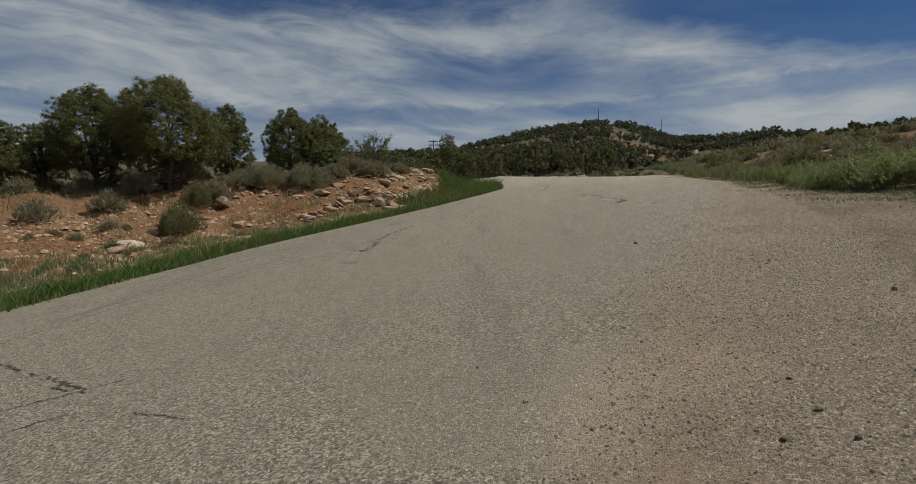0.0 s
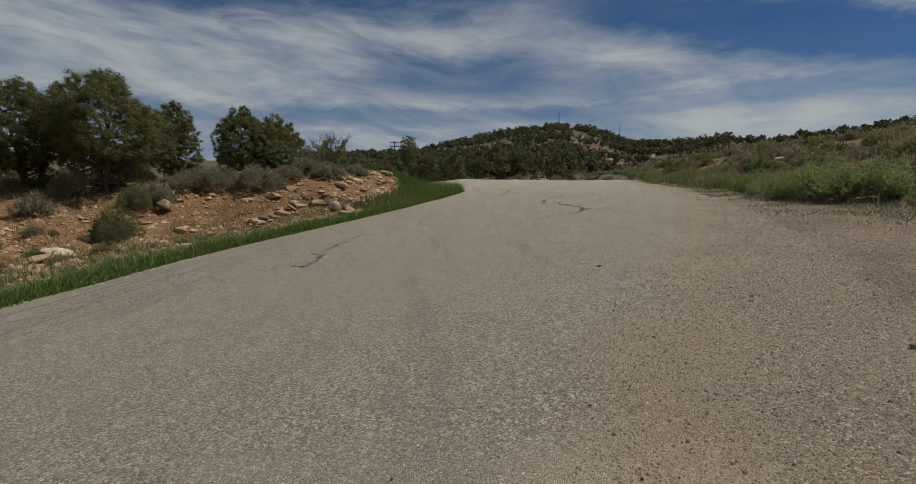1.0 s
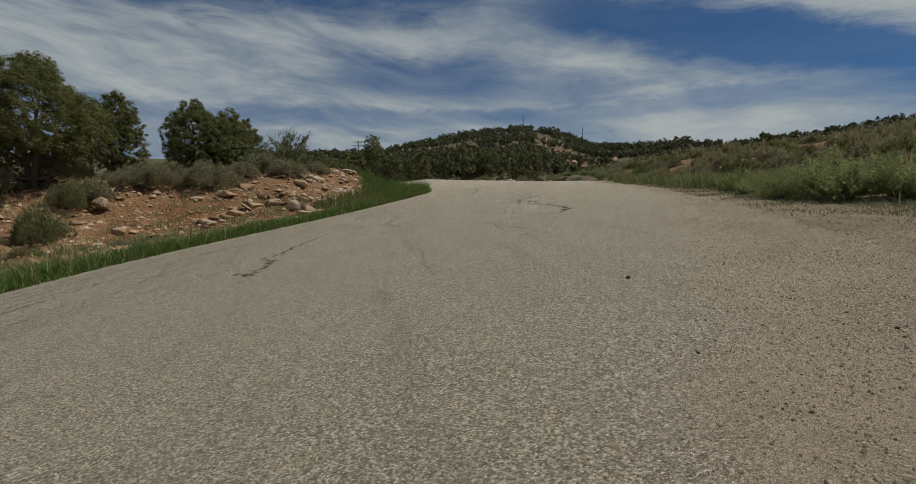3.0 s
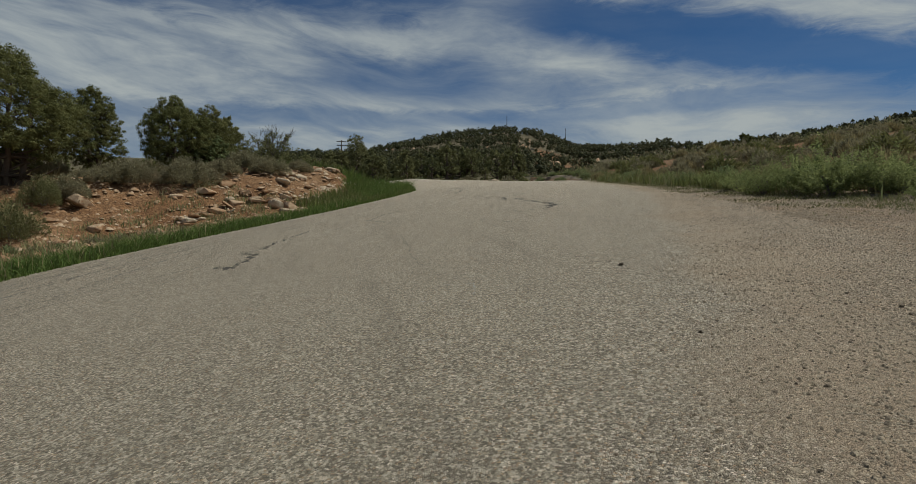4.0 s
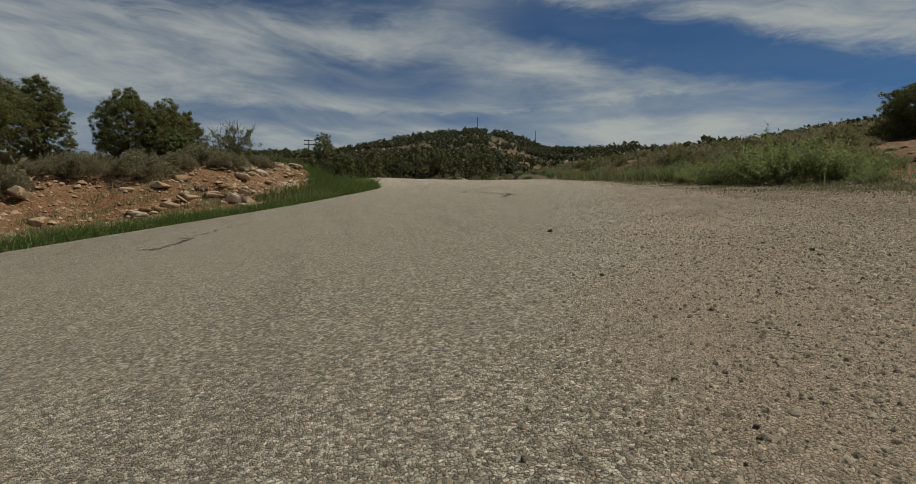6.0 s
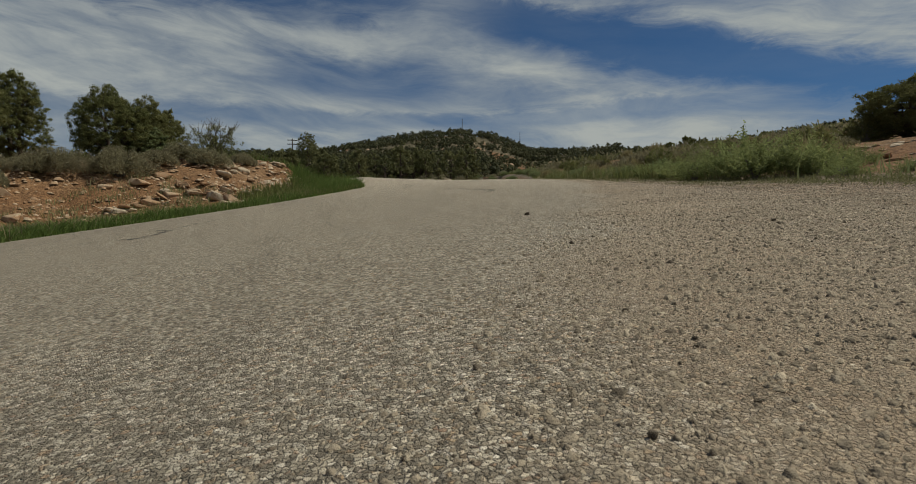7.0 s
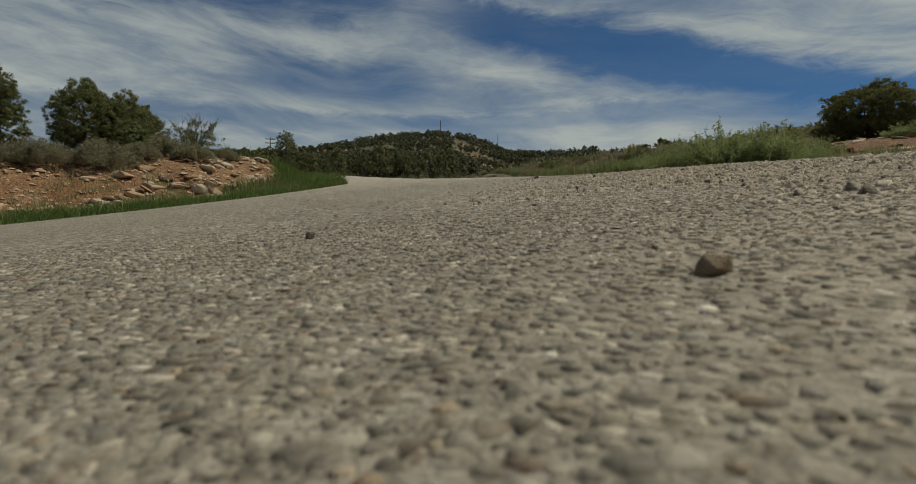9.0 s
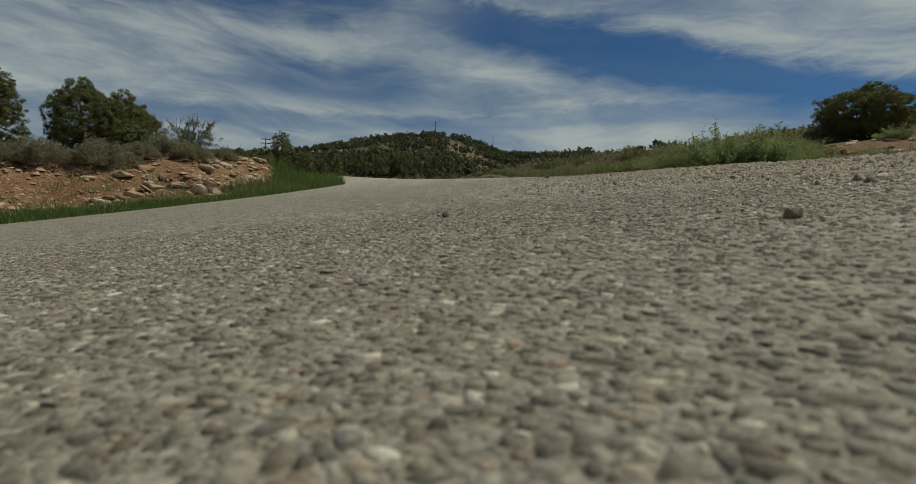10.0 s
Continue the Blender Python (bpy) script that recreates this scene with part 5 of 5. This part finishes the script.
    x, y = x[keep], y[keep]
    small_stones("pale_gravel", "pale stones scattered through the shoulder's gravel", np.stack([x, y, road_top(x, y)], -1), np.clip(0.006 + rng.exponential(0.004, len(x)), 0.006, 0.022) * (1 + 0.02 * y), M_PALE, 44, 0.7, 0.03, True)
    k = 1500
    y = 1.2 + rng.random(k) ** 1.5 * 16
    x = pave_x(y) - 0.2 - rng.exponential(0.9, k)
    keep = np.hypot(x - 0.1, y - 2.6) > 0.75
    x, y = x[keep], y[keep]
    k = len(x)
    small_stones("stray_pebbles", "stray dark pebbles on the chip seal", np.stack([x, y, road_top(x, y)], -1), np.clip(0.004 + rng.exponential(0.003, k), 0.003, 0.018) * (1 + 0.04 * y), M_PEBBLE, 5)


scatter()

M_CLOD = rock_material("brown_clod", rgb(0.17, 0.135, 0.097), rgb(0.31, 0.25, 0.18), rgb(0.22, 0.17, 0.122))
PEBBLES = [rock_kind(140 + i, M_PEBBLE if i < 3 else M_CLOD, 0.75, 0.4, 1) for i in range(6)]
STONES = "loose stones on the road"
for i, (x, y, size) in enumerate([(2.467, 7.451, 0.053), (1.879, 5.344, 0.033), (1.405, 4.059, 0.02), (0.743, 3.56, 0.013), (1.294, 3.498, 0.018), (0.94, 3.207, 0.013), (0.109, 3.197, 0.027), (0.361, 2.709, 0.0085), (0.295, 2.692, 0.007),
                                  (0.553, 3.347, 0.012), (1.101, 2.898, 0.024), (1.557, 2.506, 0.038), (1.447, 1.915, 0.045), (1.201, 1.962, 0.036), (1.458, 2.152, 0.044), (3.097, 3.797, 0.075), (1.087, 3.471, 0.024),
                                  (1.011, 3.279, 0.0105), (1.218, 3.498, 0.011), (1.296, 3.69, 0.013), (1.38, 3.752, 0.0145), (2.939, 5.106, 0.031), (2.682, 4.652, 0.021), (3.051, 5.252, 0.039), (2.796, 5.501, 0.026), (1.406, 3.789, 0.019)]):
    size *= 0.8 if i < 4 else 0.68
    set_rock(PEBBLES[i % 3 if i < 4 else 3 + i % 3], x, y, size, "small dark stone lying on the chip seal", STONES, 0.0, (i * 25 % 60 - 30, 0, i * 77), "stone", float(road_top(x, y)) + size * 0.02, 1.15)
set_rock(rock_kind(149, M_BROWN, 0.8, 0.1, 1), 0.327, 2.607, 0.019, "squarish brown stone lying alone on the road", STONES, 0.0, (0, 0, 25), "stone", float(road_top(0.327, 2.607)) + 0.001, 1.2)


# ---- road surface details ----
def strip(points, width, lift=0.004, seed=0, name="tar_line", label="thin dark tar line on a crack in the road", mat=None, worn=0.12):
    """A thin uneven band lying on the road."""
    rng = random.Random(seed)
    pts = []
    for (x0, y0), (x1, y1) in zip(points, points[1:]):
        n = max(3, int(math.hypot(x1 - x0, y1 - y0) / max(0.025, width * 0.9)))
        pts += [(x0 + (x1 - x0) * i / n, y0 + (y1 - y0) * i / n) for i in range(n)]
    pts.append(points[-1])
    verts, faces = [], []
    for i, (x, y) in enumerate(pts):
        a, b = pts[max(0, i - 1)], pts[min(len(pts) - 1, i + 1)]
        d = Vector((b[0] - a[0], b[1] - a[1])).normalized()
        wobble = 0.75 * width * rng.uniform(-1, 1)
        end = min(1.0, 0.5 + min(i, len(pts) - 1 - i) * 0.3)
        wd = width * (rng.uniform(0.3, 1.15) if rng.random() > worn else 0.06) * end / 2
        for s in (-1, 1):
            px, py = x - d.y * (wobble + s * wd), y + d.x * (wobble + s * wd)
            verts.append((px, py, float(road_top(px, py)) + lift))
        if i:
            k = 2 * i
            faces.append((k - 2, k, k + 1, k - 1))
    me = mesh_of(name, verts, faces, mat or M_TAR)
    return tagged(new(name, me), label, "road marking", "cracks and marks on the road")


CRACKS = [
    ([(-2.37, 11.97), (-2.0, 11.4)], 0.17), ([(-2.02, 11.42), (-2.0, 12.4), (-1.98, 13.34)], 0.12), ([(-1.98, 13.3), (-2.43, 14.06)], 0.10), ([(-2.43, 14.06), (-2.07, 14.29), (-1.97, 15.88), (-1.5, 18.6)], 0.10),
    ([(4.2, 16.43), (4.85, 16.44), (5.4, 17.47)], 0.12), ([(5.3, 17.2), (5.5, 17.9), (5.66, 18.91)], 0.26), ([(5.66, 18.91), (5.67, 21.0), (5.92, 23.47)], 0.16), ([(5.2, 22.6), (5.91, 25.18), (7.93, 27.99)], 0.14),
    ([(8.39, 26.32), (9.99, 25.5), (10.86, 25.05)], 0.10), ([(2.88, 13.88), (3.2, 12.92)], 0.06),
    ([(5.6, 36.5), (7.4, 43.4), (6.8, 48)], 0.2), ([(-1.21, 19.69), (-0.6, 20.4), (0.14, 20.19), (0.7, 22.74), (2.07, 24.91), (3.41, 26.53)], 0.10), ([(0.14, 20.19), (0.64, 18.19)], 0.08), ([(-3.08, 3.55), (-2.8, 3.71), (-2.67, 3.81), (-2.44, 3.96)], 0.02), ([(-2.69, 3.1), (-2.59, 3.24), (-2.4, 3.32)], 0.018),
    ([(-1.97, 3.19), (-1.76, 3.09), (-1.54, 2.98)], 0.018),
    ([(-4.99, 5.79), (-4.83, 7.54), (-4.24, 10.1), (-2.53, 12.6)], 0.03), ([(-5.26, 6.61), (-4.94, 9.32), (-3.6, 12.49)], 0.03), ([(-4.1, 9.0), (-3.5, 10.6), (-2.8, 12.2)], 0.02),
    ([(-6.3, 9.5), (-6.1, 13), (-5.6, 16.5), (-4.6, 20), (-2.6, 25)], 0.04), ([(-5.6, 9.0), (-5.3, 12.5), (-4.4, 17), (-2.7, 22), (0.2, 28.5)], 0.04), ([(-6.6, 12), (-6.3, 16), (-5.2, 20), (-3.4, 25), (-0.8, 31)], 0.05),
]
for i, (pts, wd) in enumerate(CRACKS):
    strip(pts, wd, 0.004, i)
for i, (pts, wd) in enumerate([([(-4.21, 4.88), (-3.75, 4.54)], 0.035), ([(-3.62, 4.45), (-3.44, 4.33)], 0.03), ([(-3.34, 4.27), (-3.08, 4.1)], 0.05), ([(-3.1, 4.1), (-2.84, 3.93)], 0.045), ([(-2.86, 3.94), (-2.62, 3.74)], 0.03), ([(-3.06, 3.97), (-2.8, 3.82)], 0.03)]):
    strip(pts, wd, 0.005, 50 + i, "tar_patch", "dark worn tar patch on the chip seal")
for i, (pts, wd) in enumerate([([(-1.61, 8.08), (-1.46, 8.13)], 0.03), ([(0.52, 7.13), (0.61, 7.07)], 0.03), ([(0.76, 7.71), (1.07, 7.57)], 0.02), ([(1.07, 7.57), (0.97, 7.07)], 0.018), ([(0.42, 6.03), (0.54, 5.97)], 0.016)]):
    strip(pts, wd, 0.004, 70 + i, "paint_scuff", "faint white paint scuff on the road", M_PAINT)


M_MARK = paint_material("tyre_rubber_mark", rgb(0.075, 0.065, 0.052), rgb(0.25, 0.22, 0.175))
for i, (off, y0, y1) in enumerate([(0.9, 8, 15), (1.3, 11, 24), (1.9, 9, 18), (2.3, 16, 29), (2.9, 12, 22), (3.6, 18, 33), (4.3, 24, 38), (5.2, 21, 33), (6.1, 27, 42), (7.4, 15, 27), (8.3, 22, 36), (9.2, 26, 40)]):
    marks = [(float(edge_x(y)) + off + 0.12 * float(rough(y, i, 3.0)) + 0.02 * (y - y0), y) for y in np.linspace(y0, y1, 9)]
    strip(marks, 0.05 + 0.015 * (i % 3), 0.005, 130 + i, "tyre_mark", "faint dark tyre mark curving along the road", M_MARK, 0.3)
rng_mark = random.Random(61)
for i in range(90):
    y0 = rng_mark.uniform(9, 46)
    off = rng_mark.uniform(0.4, 3.6) if i < 55 else rng_mark.uniform(3, 11)
    run = rng_mark.uniform(0.8, 3.5) * (1 + y0 / 25)
    skew = rng_mark.gauss(0.03, 0.05)
    marks = [(float(edge_x(y)) + off + skew * (y - y0) + 0.10 * float(rough(y, i, 1.5)), y) for y in np.linspace(y0, y0 + run, 5)]
    strip(marks, rng_mark.uniform(0.014, 0.036) * (1 + y0 / 25), 0.005, 300 + i, "tyre_mark", "short dark scuff along the road", M_MARK, 0.35)
# Colour a little darker than the sand paints the thin shadows along the tread.
TREAD = paint_material("sand_with_tread_shadow", rgb(0.24, 0.195, 0.14), rgb(0.36, 0.30, 0.22))
for i, (x0, y0, ln) in enumerate([(1.76, 4.40, 0.9), (1.74, 4.345, 1.0), (1.735, 4.28, 1.15), (1.72, 4.22, 0.95), (1.70, 4.15, 0.7), (1.62, 4.20, 0.8)]):
    strip([(x0, y0), (x0 + 0.10 * ln, y0 - 0.09 * ln), (x0 + 0.22 * ln, y0 - 0.32 * ln)], 0.007, 0.002, 90 + i, "tyre_track", "faint tyre tread ridge in the sand with painted shadow", TREAD)


def chips():
    """The stones of the chip seal on the near pavement: real chips, packed close and half set in the binder."""
    rng = np.random.default_rng(15)
    step = 0.0086
    cols, rows = np.arange(-1.5, 2.4, step), np.arange(2.0, 4.1, step)
    gx, gy = np.meshgrid(cols, rows)
    gx = gx + rng.normal(size=gx.shape) * step * 0.42 + step * 0.5 * (np.arange(len(rows)) % 2)[:, None]
    gy = gy + rng.normal(size=gy.shape) * step * 0.42
    # each chip fills its own cell among its neighbours, less a joint
    n = 6
    turn = rng.uniform(0, 6.28, gx.shape + (1,))
    t = np.arange(n) * 2 * np.pi / n + turn + rng.normal(size=gx.shape + (n,)) * 0.16
    ux, uy = np.cos(t), np.sin(t)
    reach = np.full(gx.shape + (n,), step * 1.1)
    for i in range(-2, 3):
        for j in range(-2, 3):
            if i or j:
                dx, dy = (np.roll(np.roll(g, -i, 0), -j, 1) - g for g in (gx, gy))
                along = dx[..., None] * ux + dy[..., None] * uy
                half = ((dx * dx + dy * dy)[..., None]) / (2 * np.maximum(along, 1e-6))
                reach = np.where(along > 1e-6, np.minimum(reach, half), reach)
    x, y = gx.ravel(), gy.ravel()
    inside, sandy = landing(x, y), loose(x, y)
    keep = (rng.random(len(x)) < 0.90 - 0.70 * sandy) & (inside > 0.02)
    keep[(gx.ravel() < -1.47) | (gx.ravel() > 2.37) | (gy.ravel() > 4.07) | (gy.ravel() < 2.03)] = False
    x, y, inside, sandy = x[keep], y[keep], inside[keep], sandy[keep]
    ux, uy, reach = (v.reshape(-1, n)[keep] for v in (ux, uy, reach))
    k = len(x)
    fit = rng.uniform(0.6, 1.45, (k, 1)) * rng.uniform(0.72, 1.2, (k, n)) * (1 - 0.3 * sandy[:, None] * rng.random((k, 1)))
    bx, by = ux * reach * fit, uy * reach * fit
    h = (0.00015 + 0.0005 * rng.random(k) + 0.0008 * rng.random(k) ** 6 - 0.0009 * (1 - inside))[:, None]
    tx, ty = rng.normal(size=(k, 1)) * 0.05, rng.normal(size=(k, 1)) * 0.05
    inner = rng.uniform(0.70, 0.90, (k, n))
    low = np.stack([bx, by, np.full_like(bx, -0.0025)], -1)
    top = np.stack([bx * inner, by * inner, h + bx * inner * tx + by * inner * ty + rng.normal(size=(k, n)) * 0.00025], -1)
    v = np.concatenate([low, top], 1) + np.stack([x, y, road_top(x, y)], -1)[:, None, :]
    i = np.arange(n)
    j = (i + 1) % n
    tris = np.concatenate([np.stack([i, j, n + j], -1), np.stack([i, n + j, n + i], -1), np.stack([np.full(n - 2, n), n + i[1:-1], n + i[2:]], -1)])
    f = (np.arange(k)[:, None, None] * (2 * n) + tris[None]).reshape(-1, 3)
    tagged(new("road_chips", array_mesh("road_chips", v.reshape(-1, 3), f, M_CHIP)), "worn stone chips set in the road's binder", "gravel", kind="stuff")


chips()


# ---- masts and poles ----
def mast(x, y, top, label, arms=0, name="radio_mast", radius=0.12):
    z = ground_z(x, y)
    root = thing(name, pose(x, y, z), label, "mast" if name == "radio_mast" else "power pole")
    part("pole", mesh_of("pole", *tube([(0, 0, -0.5), (0, 0, (top - z) / 2), (0, 0, top - z)], [radius, radius * 0.85, radius * 0.6], 8), M_STEEL if name == "radio_mast" else M_BARK, True), root)
    for k in range(arms):
        h = top - z - 0.35 - 0.9 * k
        part("crossarm", mesh_of("crossarm", *tube([(-1.1, 0.12, h), (0, 0.14, h + 0.01), (1.1, 0.12, h)], [0.09, 0.1, 0.09], 4), M_BARK), root)
        for dx in (-0.95, -0.5, 0.5, 0.95):
            part("insulator", mesh_of("insulator", *tube([(dx, 0.12, h + 0.05), (dx, 0.12, h + 0.16), (dx, 0.12, h + 0.26)], [0.035, 0.06, 0.03], 6), M_STEEL), root)


mast(83.9, 321.2, 68.6, "thin steel radio mast on the hilltop", 0, "radio_mast", 0.26)
mast(114.9, 304.0, 58.8, "thin pole on the hill's shoulder", 0, "radio_mast", 0.20)
mast(-5.8, 129.9, 21.2, "wooden power pole with crossarms above the woods", 2, "power_pole", 0.16)
